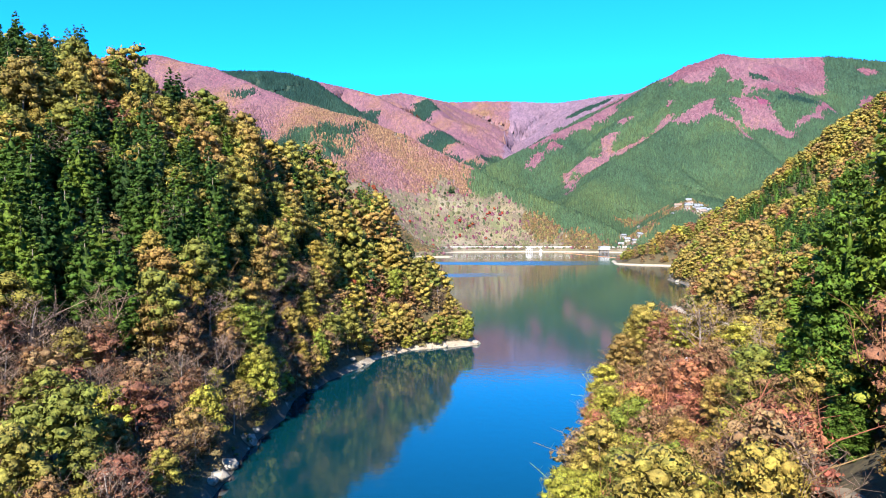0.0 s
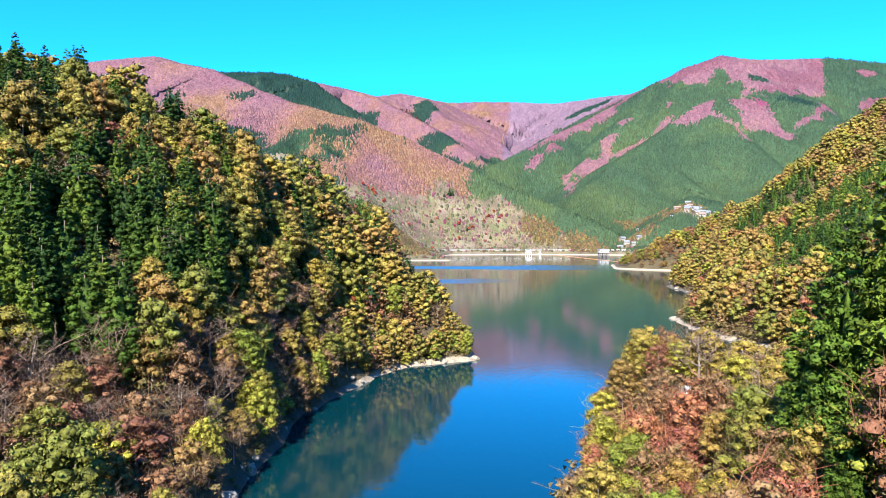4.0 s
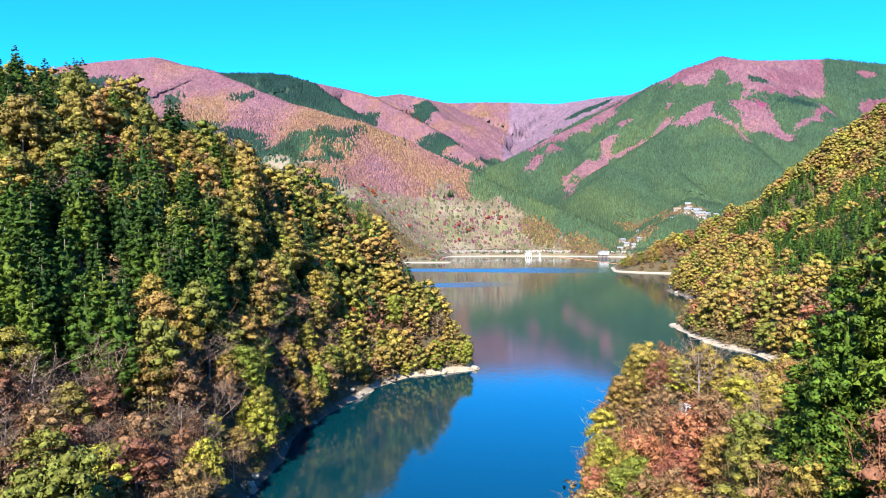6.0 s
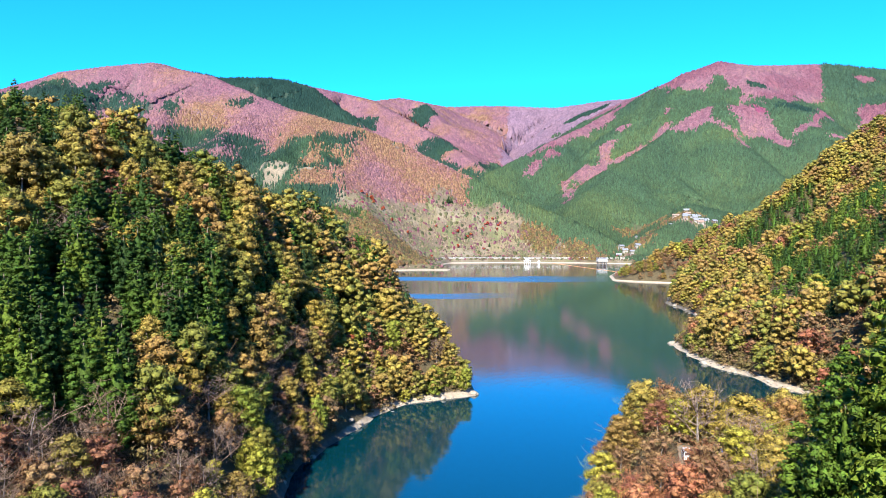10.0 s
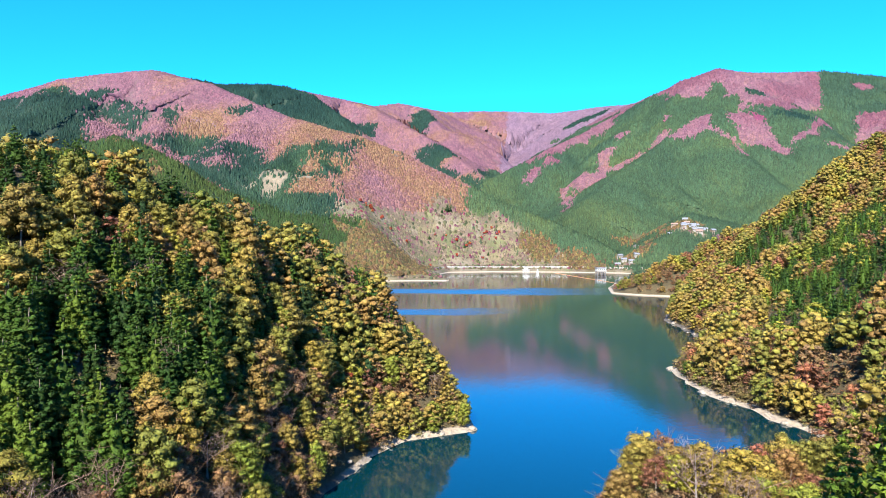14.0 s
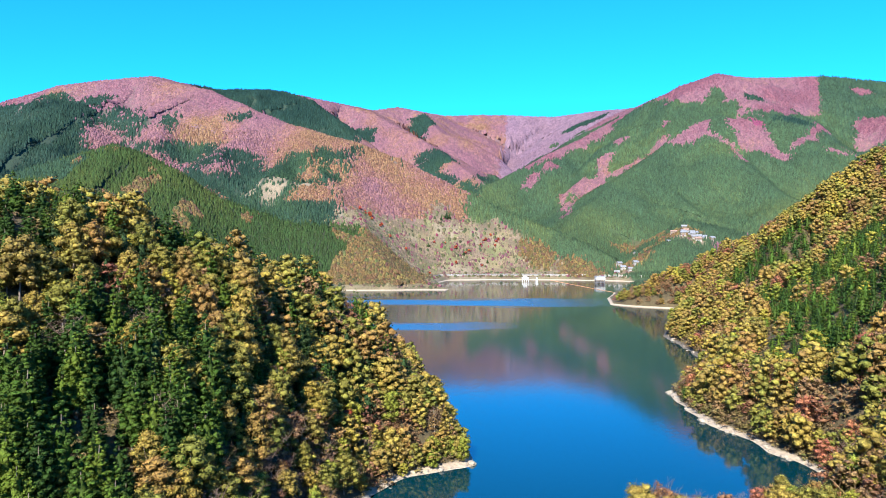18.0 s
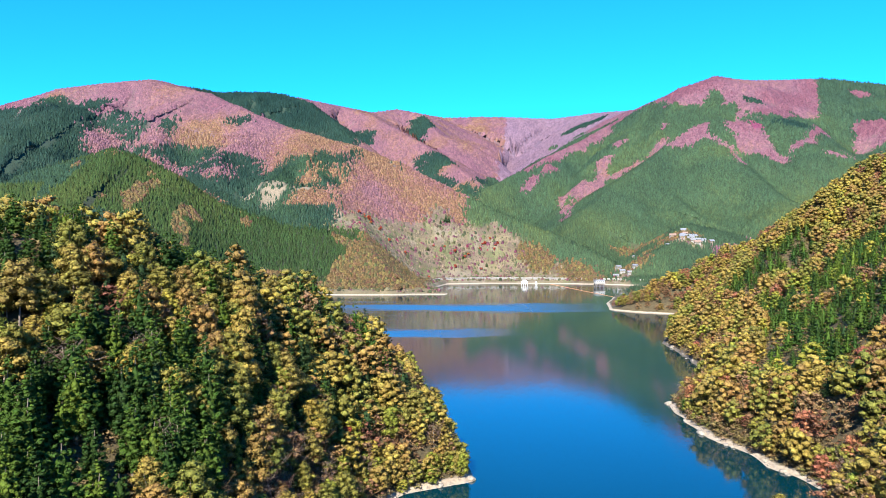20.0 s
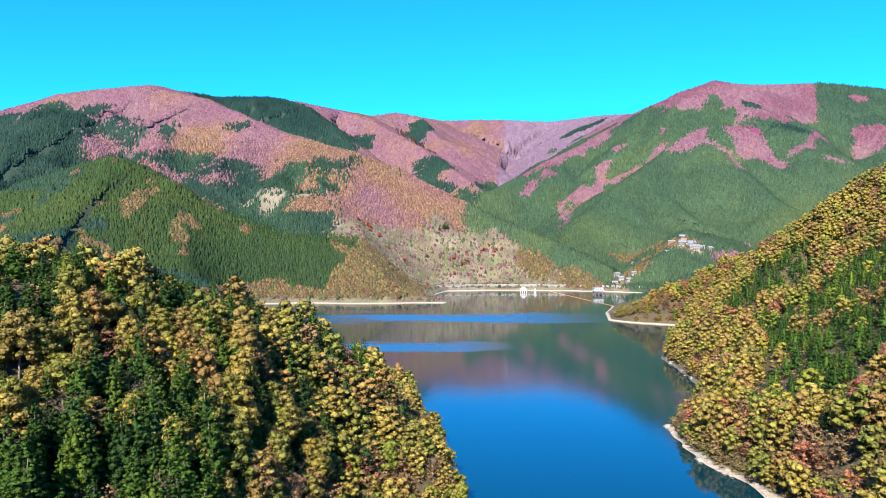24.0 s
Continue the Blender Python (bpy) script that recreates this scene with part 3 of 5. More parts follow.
def limbs_shape(seed, height, radius, limbs, twigs, forks=4, thick=1.0, rise=0.75):
    """Spreading limbs that fork into branches and fine twigs."""
    rng = np.random.default_rng(seed)
    out = []
    for k in range(limbs):
        u = 0.25 + 0.6 * (k + rng.uniform(0, 0.8)) / limbs
        a = k * 2.4 + rng.uniform(-0.3, 0.3)
        base = np.array([0, 0, height * u * 0.85])
        span = radius * (1.08 - 0.55 * u) * rng.uniform(0.8, 1.15)
        tip = base + np.array([math.cos(a) * span, math.sin(a) * span, span * rise * rng.uniform(0.7, 1.3)])
        out.append(stick(base, base + (tip - base) * 0.55, 0.11 * thick, 0.07 * thick))
        out.append(stick(base + (tip - base) * 0.55, tip, 0.07 * thick, 0.03 * thick))
        for j in range(forks):
            w = 0.3 + 0.7 * (j + rng.uniform(0, 0.9)) / forks
            p = base + (tip - base) * w
            q = p + np.array([*rng.normal(size=2) * 0.34, 0.2 + abs(rng.normal()) * 0.24]) * radius + (tip - base) * 0.16
            out.append(stick(p, q, 0.05 * thick, 0.022 * thick))
            for _ in range(twigs):
                e = p + (q - p) * rng.uniform(0.3, 1.0)
                g = e + np.array([*rng.normal(size=2) * 0.2, 0.06 + abs(rng.normal()) * 0.15]) * radius
                out.append(stick(e, g, 0.026 * thick, 0.01 * thick))
    return join(out)


SPECIES = {
    "cedar_tree": dict(colours=[(0.0, (0.018, 0.042, 0.008)), (0.45, (0.030, 0.062, 0.009)), (0.8, (0.050, 0.088, 0.011)), (1.0, (0.078, 0.112, 0.013))],
                       label="tall evergreen cedar with dense drooping sprays, growing on a steep slope", category="conifer"),
    "fir_tree": dict(colours=[(0.0, (0.014, 0.030, 0.010)), (0.6, (0.021, 0.042, 0.013)), (1.0, (0.034, 0.056, 0.015))],
                     label="dark green fir with layered boughs among autumn trees", category="conifer"),
    "golden_tree": dict(colours=[(0.0, (0.205, 0.15, 0.028)), (0.2, (0.24, 0.175, 0.040)), (0.4, (0.112, 0.122, 0.024)), (0.55, (0.178, 0.152, 0.030)), (0.7, (0.225, 0.13, 0.040)), (0.85, (0.145, 0.14, 0.028)), (1.0, (0.205, 0.11, 0.040))],
                        label="broadleaf tree in golden autumn leaf on a wooded slope", category="tree"),
    "lime_tree": dict(colours=[(0.0, (0.12, 0.145, 0.022)), (0.5, (0.20, 0.195, 0.028)), (1.0, (0.27, 0.225, 0.036))],
                      label="broadleaf tree turning yellow-green above the shore", category="tree"),
    "rust_tree": dict(colours=[(0.0, (0.175, 0.095, 0.05)), (0.4, (0.20, 0.125, 0.058)), (0.75, (0.165, 0.068, 0.042)), (1.0, (0.22, 0.14, 0.052))],
                      label="half-bare broadleaf tree with rust-brown leaves and pale limbs", category="tree"),
    "russet_tree": dict(colours=[(0.0, (0.20, 0.070, 0.045)), (0.6, (0.26, 0.095, 0.055)), (1.0, (0.30, 0.13, 0.06))],
                        label="low spreading tree in russet-red autumn leaf on the near bank", category="tree"),
    "bare_tree": dict(colours=[(0.0, (0.16, 0.105, 0.075)), (1.0, (0.21, 0.145, 0.115))],
                      label="leafless tree with fine grey-brown twigs on the lower slope", category="tree"),
    "maple_tree": dict(colours=[(0.0, (0.259, 0.036, 0.025)), (1.0, (0.302, 0.079, 0.029))],
                       label="small maple in deep red autumn leaf", category="tree"),
}


def crown_shape(kind, seed, fine):
    """A crown at full or at reduced detail."""
    if kind == "cedar_tree":
        return conifer_crown(seed, 14, 2600, 0.22, 17.5, 3.7, blunt=0.62, core=0.72, heart=0.36, puff=0.78) if fine else conifer_crown(seed, 8, 260, 0.42, 17.5, 3.6, blunt=0.65, core=0.68, many=5.0, heart=0.4)
    if kind == "fir_tree":
        return conifer_crown(seed, 9, 1400, 0.31, 15, 4.0, 0.16, 0.1, 0.85, 0.5) if fine else conifer_crown(seed, 7, 220, 0.42, 15, 3.8, 0.16, 0.1, 0.85, 0.5, core=0.6, many=5.0)
    if kind in ("rust_tree", "russet_tree"):
        twigs = limbs_shape(seed, 7.5, 4.0, 6 if fine else 4, 4 if fine else 1, 4 if fine else 2, 1.0 if fine else 1.7)
        return join([twigs, broad_crown(seed, 1100 if fine else 180, 0.20 if fine else 0.36, 9.5, 4.0, 26 if fine else 14, 0.24, 0.66, 0.58 if fine else 0.65, 0.85)])
    if kind == "bare_tree":
        twigs = limbs_shape(seed, 7.5, 4.2, 7 if fine else 4, 7 if fine else 2, 4 if fine else 2, 1.0 if fine else 1.8)
        return join([twigs, broad_crown(seed, 240 if fine else 60, 0.17 if fine else 0.35, 9.0, 4.2, 14, 0.28, 0.6, 0.0)])
    if kind == "maple_tree":
        return broad_crown(seed, 800 if fine else 120, 0.22 if fine else 0.4, 7, 3.0, 14 if fine else 8, core=0.75)
    if kind == "lime_tree":
        return broad_crown(seed, 2000 if fine else 320, 0.23 if fine else 0.38, 10, 4.0, 38 if fine else 18, 0.18, 0.72, 0.66 if fine else 0.71, 0.74 if fine else 0.90)
    return broad_crown(seed, 2100 if fine else 330, 0.24 if fine else 0.40, 12, 4.4, 40 if fine else 20, 0.28, 0.72, 0.66 if fine else 0.71, 0.74 if fine else 0.90)


TALL = {"cedar_tree": 14.5, "fir_tree": 11, "golden_tree": 9.5, "lime_tree": 8, "rust_tree": 7.5, "russet_tree": 7.0, "bare_tree": 7.5, "maple_tree": 5}
VARIANTS = 5


def part(name, shape, mat, parent, label="", smooth=False):
    me = shape if isinstance(shape, bpy.types.Mesh) else mesh_from(name, *shape, [mat], smooth=smooth)
    ob = new(name, me)
    ob.parent = parent
    if label:
        tagged(ob, label)
    return ob


def crown_mesh(shape, mat):
    return mesh_from("crown", shape[0], shape[1], [mat], normals=shape[2])


MODELS = {}
for number, (kind, d) in enumerate(SPECIES.items()):
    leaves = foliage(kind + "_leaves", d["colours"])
    for v in range(VARIANTS):
        seed = 100 * number + v
        bark = PALE_BARK if kind in ("bare_tree", "rust_tree", "russet_tree") else BARK
        r0 = 0.34 if kind in ("cedar_tree", "fir_tree") else 0.24
        MODELS[kind, v] = (mesh_from("trunk", *trunk_shape(TALL[kind], r0, 0.2 if r0 > 0.3 else 0.9, seed), [bark], smooth=True),
                           crown_mesh(crown_shape(kind, seed, True), leaves))


CLOSE = {"lime_tree": (4200, 0.16, 10, 4.0, 60, 0.18, 0.66, 0.64, 0.58), "golden_tree": (4200, 0.17, 12, 4.4, 62, 0.30, 0.68, 0.64, 0.60), "rust_tree": (2300, 0.15, 9.5, 4.0, 44, 0.26, 0.66, 0.5, 0.64), "russet_tree": (2600, 0.15, 8.5, 4.2, 48, 0.24, 0.66, 0.55, 0.64)}
for kind, shape in CLOSE.items():
    for v in range(3):
        MODELS[kind, VARIANTS + v] = (MODELS[kind, v][0], crown_mesh(join([broad_crown(750 + v, *shape), limbs_shape(760 + v, 8, 4.0, 6, 3)]), MODELS[kind, 0][1].materials[0]))
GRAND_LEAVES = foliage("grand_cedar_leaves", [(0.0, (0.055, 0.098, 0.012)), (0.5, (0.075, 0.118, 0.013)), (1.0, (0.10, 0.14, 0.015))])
for v in range(2):
    MODELS["cedar_tree", VARIANTS + v] = (MODELS["cedar_tree", v][0], crown_mesh(conifer_crown(700 + v, 22, 12000, 0.17, 19, 3.5, blunt=0.5, core=0.55, heart=0.12, many=9.5, puff=0.62), GRAND_LEAVES))


def plant(kind, x, y, z, turn, scale, v):
    base = tagged(new(kind), SPECIES[kind]["label"], SPECIES[kind]["category"], "trees on the valley slopes")
    base.matrix_world = pose(x, y, z, 0, 0, turn) @ Matrix.Diagonal((scale[0], scale[0], scale[1], 1))
    part("trunk", MODELS[kind, v][0], None, base)
    part("crown", MODELS[kind, v][1], None, base)


def scatter(x0, x1, y0, y1, step, seed):
    rng = np.random.default_rng(seed)
    gx, gy = np.meshgrid(np.arange(x0, x1, step), np.arange(y0, y1, step))
    return (gx + rng.uniform(-0.46, 0.46, gx.shape) * step).ravel(), (gy + rng.uniform(-0.46, 0.46, gy.shape) * step).ravel()


def stuff_wood(name, label, shapes, picks, places, tints, mat, slope=None):
    """One mesh of many trees: shapes by pick, each turned and scaled at its place (x, y, z, turn, width, height)."""
    vs, fs, ts, ms, n = [], [], [], [], 0
    for k, (sv, sf, sm) in enumerate(shapes):
        rows = np.where(picks == k)[0]
        if not len(rows):
            continue
        p = places[rows]
        c, s = np.cos(p[:, 3])[:, None], np.sin(p[:, 3])[:, None]
        x, y, z = sv[:, 0] * p[:, 4:5], sv[:, 1] * p[:, 4:5], sv[:, 2] * p[:, 5:6]
        x, y = x * c - y * s, x * s + y * c
        if slope is not None:
            z = z - (x * slope[rows, 0:1] + y * slope[rows, 1:2]) / slope[rows, 2:3]
        v = np.stack([x + p[:, 0:1], y + p[:, 1:2], z + p[:, 2:3]], -1)
        vs.append(v.reshape(-1, 3))
        fs.append((sf[None] + (n + np.arange(len(rows)) * len(sv))[:, None, None]).reshape(-1, sf.shape[1]))
        ts.append(np.repeat(tints[rows], len(sv), 0))
        ms.append(np.stack([sm[:, 0] * c - sm[:, 1] * s, sm[:, 0] * s + sm[:, 1] * c, np.broadcast_to(sm[:, 2], (len(rows), len(sm)))], -1).reshape(-1, 3))
        if slope is not None:
            ms[-1] = ms[-1] + np.repeat(slope[rows], len(sv), 0)
        n += len(rows) * len(sv)
    ob = new(name, mesh_from(name, np.concatenate(vs), np.concatenate(fs), [mat], np.concatenate(ts), normals=np.concatenate(ms)))
    return tagged(ob, label, "woodland", kind="stuff")


def ramp_colour(stops, u):
    p = [s[0] for s in stops]
    return np.stack([np.interp(u, p, [s[1][k] for s in stops]) for k in range(3)], -1)


def choose(names, weights, u):
    edges = np.cumsum(weights) / np.sum(weights)
    return np.array(names, dtype=object)[np.minimum(np.searchsorted(edges, u), len(names) - 1)]


def near_woods():
    rng = np.random.default_rng(5)
    parts = [scatter(-330, -10, 40, 470, 4.0, 11), scatter(-10, 12, 214, 330, 4.0, 12), scatter(4, 110, -70, 205, 4.6, 13), scatter(96, 430, 150, 800, 5.3, 14), scatter(-62, 12, 140, 242, 3.6, 15)]
    side = np.concatenate([np.full(len(p[0]), k) for k, p in enumerate(parts)])
    x, y = np.concatenate([p[0] for p in parts]), np.concatenate([p[1] for p in parts])
    z, d = ground(x, y), shore_distance(x, y)
    view = ((np.abs(x) < 0.70 * y + 22) | (y < 36)) & (np.hypot(x, y) > 7) & (d > np.where((y < 196) & (x < 100), 1.2, np.where((y < 200) | (x < 20), 1.7, np.where(y < 720, 2.4, 5.0))))
    # the path on the near bank stays clear
    path = along(x, y, FOOTPATH)[0]
    view &= path > 1.9
    view &= ~inside_patch(x, y, 42, 61, 5, 9) & (np.hypot(x - 45, y - 121) > 6.5)
    x, y, z, side, d = x[view], y[view], z[view], side[view], d[view]
    u, w = rng.uniform(size=len(x)), rng.uniform(size=len(x))
    patch, grain = fbm(x, y, 60, 101, 3), fbm(x, y, 24, 111, 2)
    left = (side <= 1) | (side == 4)
    kind = choose(["golden_tree", "lime_tree", "fir_tree", "cedar_tree", "rust_tree", "maple_tree"], [52, 8, 15, 11, 13, 0.8], u)
    stand = left & (y < 168 + 14 * patch) & (z > 18 + 6 * grain) & (z < 50 + 10 * patch) & (x > -125) & (x < -46 + 8 * grain)
    kind = np.where(stand, choose(["cedar_tree", "fir_tree", "golden_tree", "bare_tree"], [82, 8, 7, 3], u), kind)
    streak = left & ~stand & (grain + patch > 0.72) & (z > 20)
    kind = np.where(streak, choose(["cedar_tree", "fir_tree", "golden_tree"], [60, 25, 15], u), kind)
    spur = left & (x > -48) & (x < -6) & (z > 22 + 6 * grain) & (y > 192)
    kind = np.where(spur, choose(["fir_tree", "cedar_tree", "golden_tree", "rust_tree"], [30, 26, 32, 12], u), kind)
    foot = left & (z < 19 + 6 * grain) & (y < 190)
    kind = np.where(foot, choose(["rust_tree", "bare_tree", "golden_tree", "lime_tree"], [40, 30, 18, 12], u), kind)
    foot = left & (z < 13) & (y >= 190)
    kind = np.where(foot, choose(["golden_tree", "rust_tree", "lime_tree", "bare_tree"], [50, 26, 18, 6], u), kind)
    near = side == 2
    kind = np.where(near, choose(["lime_tree", "golden_tree", "rust_tree", "bare_tree", "russet_tree"], [16, 38, 26, 7, 13], u), kind)
    right = side == 3
    kind = np.where(right, choose(["golden_tree", "lime_tree", "rust_tree", "fir_tree", "cedar_tree", "russet_tree"], [56, 6, 18, 10, 6, 4], u), kind)
    kind = np.where(right & (z < 16) & (patch < 0.3), choose(["rust_tree", "golden_tree", "lime_tree", "bare_tree", "russet_tree"], [30, 34, 10, 14, 12], u), kind)
    grove = inside_patch(x, y, 172, 290, 46, 52) | inside_patch(x, y, 232, 505, 30, 22) | inside_patch(x, y, 255, 400, 30, 50) | inside_patch(x, y, 214, 392, 26, 40) | inside_patch(x, y, 182, 350, 18, 30)
    kind = np.where(right & grove & (z > 12), choose(["cedar_tree", "lime_tree", "fir_tree"], [86, 4, 10], u), kind)
    kind = np.where(right & (y > 590), choose(["rust_tree", "golden_tree", "russet_tree", "lime_tree", "fir_tree"], [40, 34, 10, 8, 8], u), kind)
    # thin out broad crowns, which need more room than conifers
    slim = np.isin(kind, ["cedar_tree", "fir_tree"])
    lee = ((ground(x, y + 6) - z) / 6 < -0.15) & (y > 235) & (fbm(x, y, 9, 141, 1) > 0.1)
    keep = ~lee & ~(left & (y > 262) & (x < -30) & ((ground(x, y + 6) - z) / 6 < -0.25)) & (w < np.where(slim, np.where(left, 0.62, 0.8), np.where(left, np.where(z < 13, 0.97, 0.84), np.where(side == 2, np.where(y < 100, 0.9, 0.66), 0.97))))
    x, y, z, side, kind, slim, d = x[keep], y[keep], z[keep], side[keep], kind[keep], slim[keep], d[keep]
    stand2 = stand[keep]
    size = rng.uniform(0.66, 1.2, len(x)) * np.where(slim, np.where(stand2, 1.05, 0.82), 1.0) * np.where(d < 10, 0.8, 1.0) * np.where(side == 3, np.where(slim, 1.0, 1.18), np.where(y < 46, 0.8, 1.0))
    tall = size * rng.uniform(0.88, 1.15, len(x)) * np.where(slim, 0.86, 1.0)
    turn, v = rng.uniform(0, 360, len(x)), rng.integers(0, VARIANTS, len(x))
    far = np.hypot(x, y - 30) + np.where(y < 36, 400, 0)
    single = np.zeros(len(x), bool)
    for name in SPECIES:
        rows = np.where((kind == name) & (z < 200))[0]
        rows = rows[np.argsort(far[rows])][: 300 if name == "golden_tree" else 165]
        single[rows] = True
    for i in np.where(single)[0]:
        close = kind[i] in CLOSE and x[i] > 0 and y[i] < 170
        plant(kind[i], x[i], y[i], z[i] - 0.3, turn[i], (size[i], tall[i]), VARIANTS + v[i] % 3 if close else v[i])
    for q, (name, hx, hy, big) in enumerate(HEROES):
        plant(name, hx, hy, float(ground(hx, hy)) - 0.3, 70.0 * q, (big, big), VARIANTS + q % 3 if name in CLOSE else q % VARIANTS)
    for q, (hx, hy, wide, high) in enumerate(GRAND_CEDARS):
        plant("cedar_tree", hx, hy, float(ground(hx, hy)) - 0.3, 50.0 * q, (wide, high), VARIANTS + q % 2)
    names = list(SPECIES)
    shapes = [crown_shape(name, 900 + 10 * k + q, False) for k, name in enumerate(names) for q in range(3)]
    rest = np.where(~single)[0]
    picks = np.array([names.index(kind[i]) * 3 + v[i] % 3 for i in rest])
    tints = np.zeros((len(rest), 3))
    for k, name in enumerate(names):
        m = picks // 3 == k
        tints[m] = ramp_colour(SPECIES[name]["colours"], rng.uniform(size=m.sum()))
    places = np.c_[x[rest], y[rest], z[rest] - 0.3, np.radians(turn[rest]), size[rest] * 1.06, tall[rest]]
    stuff_wood("hillside_woods", "autumn woods of golden, rust and evergreen trees on steep slopes", shapes, picks, places, tints, TINTED)
    bush_rng = np.random.default_rng(17)
    parts = [scatter(-150, 12, 50, 330, 3.0, 31), scatter(2, 110, -40, 205, 3.2, 32), scatter(98, 300, 185, 560, 3.3, 33), scatter(98, 200, 200, 470, 2.0, 34)]
    belt = np.concatenate([np.full(len(p[0]), k == 3) for k, p in enumerate(parts)])
    bx, by = np.concatenate([p[0] for p in parts]), np.concatenate([p[1] for p in parts])
    bz, bd = ground(bx, by), shore_distance(bx, by)
    ok = (bd > np.where((by < 196) & (bx < 100), 0.5, np.where(bx < 20, 1.8, 2.4))) & ((np.abs(bx) < 0.68 * by + 10) | (by < 50)) & (np.hypot(bx, by) > 3) & (along(bx, by, FOOTPATH)[0] > 1.3)
    ok &= ~belt | (bd < 11)
    ok &= (bz < 84) & (bush_rng.uniform(size=len(bx)) < np.where(bz < 14, 0.95, 0.62))
    bx, by, bz = bx[ok], by[ok], bz[ok]
    n = len(bx)
    shapes = [broad_crown(950 + q, 70, 0.60, 8, 4.0, 3, 0.05, 0.6, 0.5, 1.4) for q in range(4)]
    tints = ramp_colour([(0, (0.135, 0.078, 0.040)), (0.3, (0.175, 0.125, 0.055)), (0.55, (0.125, 0.105, 0.032)), (0.75, (0.155, 0.096, 0.055)), (0.9, (0.085, 0.10, 0.024)), (1, (0.17, 0.065, 0.036))], bush_rng.uniform(size=n))
    wide = bush_rng.uniform(0.30, 0.66, n)
    places = np.c_[bx, by, bz - 0.2, bush_rng.uniform(0, 6.28, n), wide, wide * bush_rng.uniform(0.6, 1.1, n)]
    stuff_wood("undergrowth", "low brown and olive shrubs under the trees and along the banks", shapes, bush_rng.integers(0, 4, n), places, tints, TINTED)
    return len(x), int(single.sum()), n


HEROES = [("lime_tree", -38, 138, 1.25), ("lime_tree", -35, 131, 0.9), ("bare_tree", -52, 112, 1.35), ("bare_tree", -60, 104, 1.2), ("bare_tree", -48, 98, 1.1),
          ("golden_tree", 41, 147, 1.15), ("golden_tree", 35, 139, 1.0), ("russet_tree", 31, 110, 1.2), ("russet_tree", 37, 107, 1.25), ("russet_tree", 27, 117, 0.8), ("russet_tree", 34, 101, 1.0), ("russet_tree", 41, 112, 1.0),
          ("bare_tree", 47, 131, 1.3), ("bare_tree", 52, 122, 1.2), ("lime_tree", 29, 128, 1.05), ("lime_tree", 62, 138, 1.3), ("lime_tree", 25, 108, 1.0),
          ("bare_tree", 42, 92, 1.2), ("rust_tree", 33, 66, 0.9), ("rust_tree", 31, 60, 0.8), ("lime_tree", 24, 92, 1.1), ("golden_tree", 28, 84, 0.9),
          ("golden_tree", 60, 143, 1.5), ("lime_tree", 65, 127, 1.5)]
GRAND_CEDARS = [(38.5, 56.5, 1.9, 1.75), (35.2, 66.5, 1.4, 1.06), (34.2, 60.5, 1.25, 1.25), (44.5, 66, 1.6, 1.5), (46.5, 82, 1.35, 1.12), (49, 58, 1.7, 1.7), (30.5, 54, 0.62, 0.5)]
FOOTPATH = [(26, 40, 0), (30, 70, 0), (33, 84, 0), (36, 100, 0), (44, 130, 0)]
NEAR_COUNT = near_woods()


def blob(seed, cone=False, sides=5):
    """A small far crown: a low dome or a spire, one metre wide and one high."""
    rng = np.random.default_rng(seed)
    a = 2 * math.pi * (np.arange(sides) + rng.uniform(-0.25, 0.25, sides)) / sides
    q = rng.uniform(0.42, 0.62, sides)
    v = np.r_[np.c_[q * np.cos(a), q * np.sin(a), rng.uniform(-0.05, 0.12, sides)], [(rng.normal() * 0.08, rng.normal() * 0.08, 1.0)]]
    f = np.array([(j, (j + 1) % sides, sides) for j in range(sides)])
    m = np.r_[np.c_[np.cos(a), np.sin(a), np.full(sides, 0.2 if cone else 0.5)], [(0, 0, 1)]]
    return v, f, m * (0.9 if cone else 0.6)


def dome(seed, sides=6):
    """A rounded, lumpy crown for the woods on the far shores."""
    rng = np.random.default_rng(seed)
    rows, ways = [], []
    for level, (r, h) in enumerate(((0.40, 0.0), (0.54, 0.38), (0.36, 0.80))):
        a = 2 * math.pi * (np.arange(sides) + 0.5 * level + rng.uniform(-0.25, 0.25, sides)) / sides
        q = r * rng.uniform(0.72, 1.22, sides)
        rows.append(np.c_[q * np.cos(a), q * np.sin(a), h + rng.uniform(-0.12, 0.12, sides)])
        ways.append(np.c_[np.cos(a), np.sin(a), np.full(sides, (-0.3, 0.3, 0.9)[level])])
    v, m = np.r_[tuple(rows)], np.r_[tuple(ways)]
    v, m = np.r_[v, [(0, 0, 1.0)]], np.r_[m, [(0, 0, 1.0)]]
    f = []
    for level in range(2):
        for j in range(sides):
            a, b = level * sides + j, level * sides + (j + 1) % sides
            f += [(a, b, b + sides), (a, b + sides, a + sides)]
    f += [(2 * sides + j, 2 * sides + (j + 1) % sides, 3 * sides) for j in range(sides)]
    return v, np.array(f), m + rng.normal(size=m.shape) * 0.25


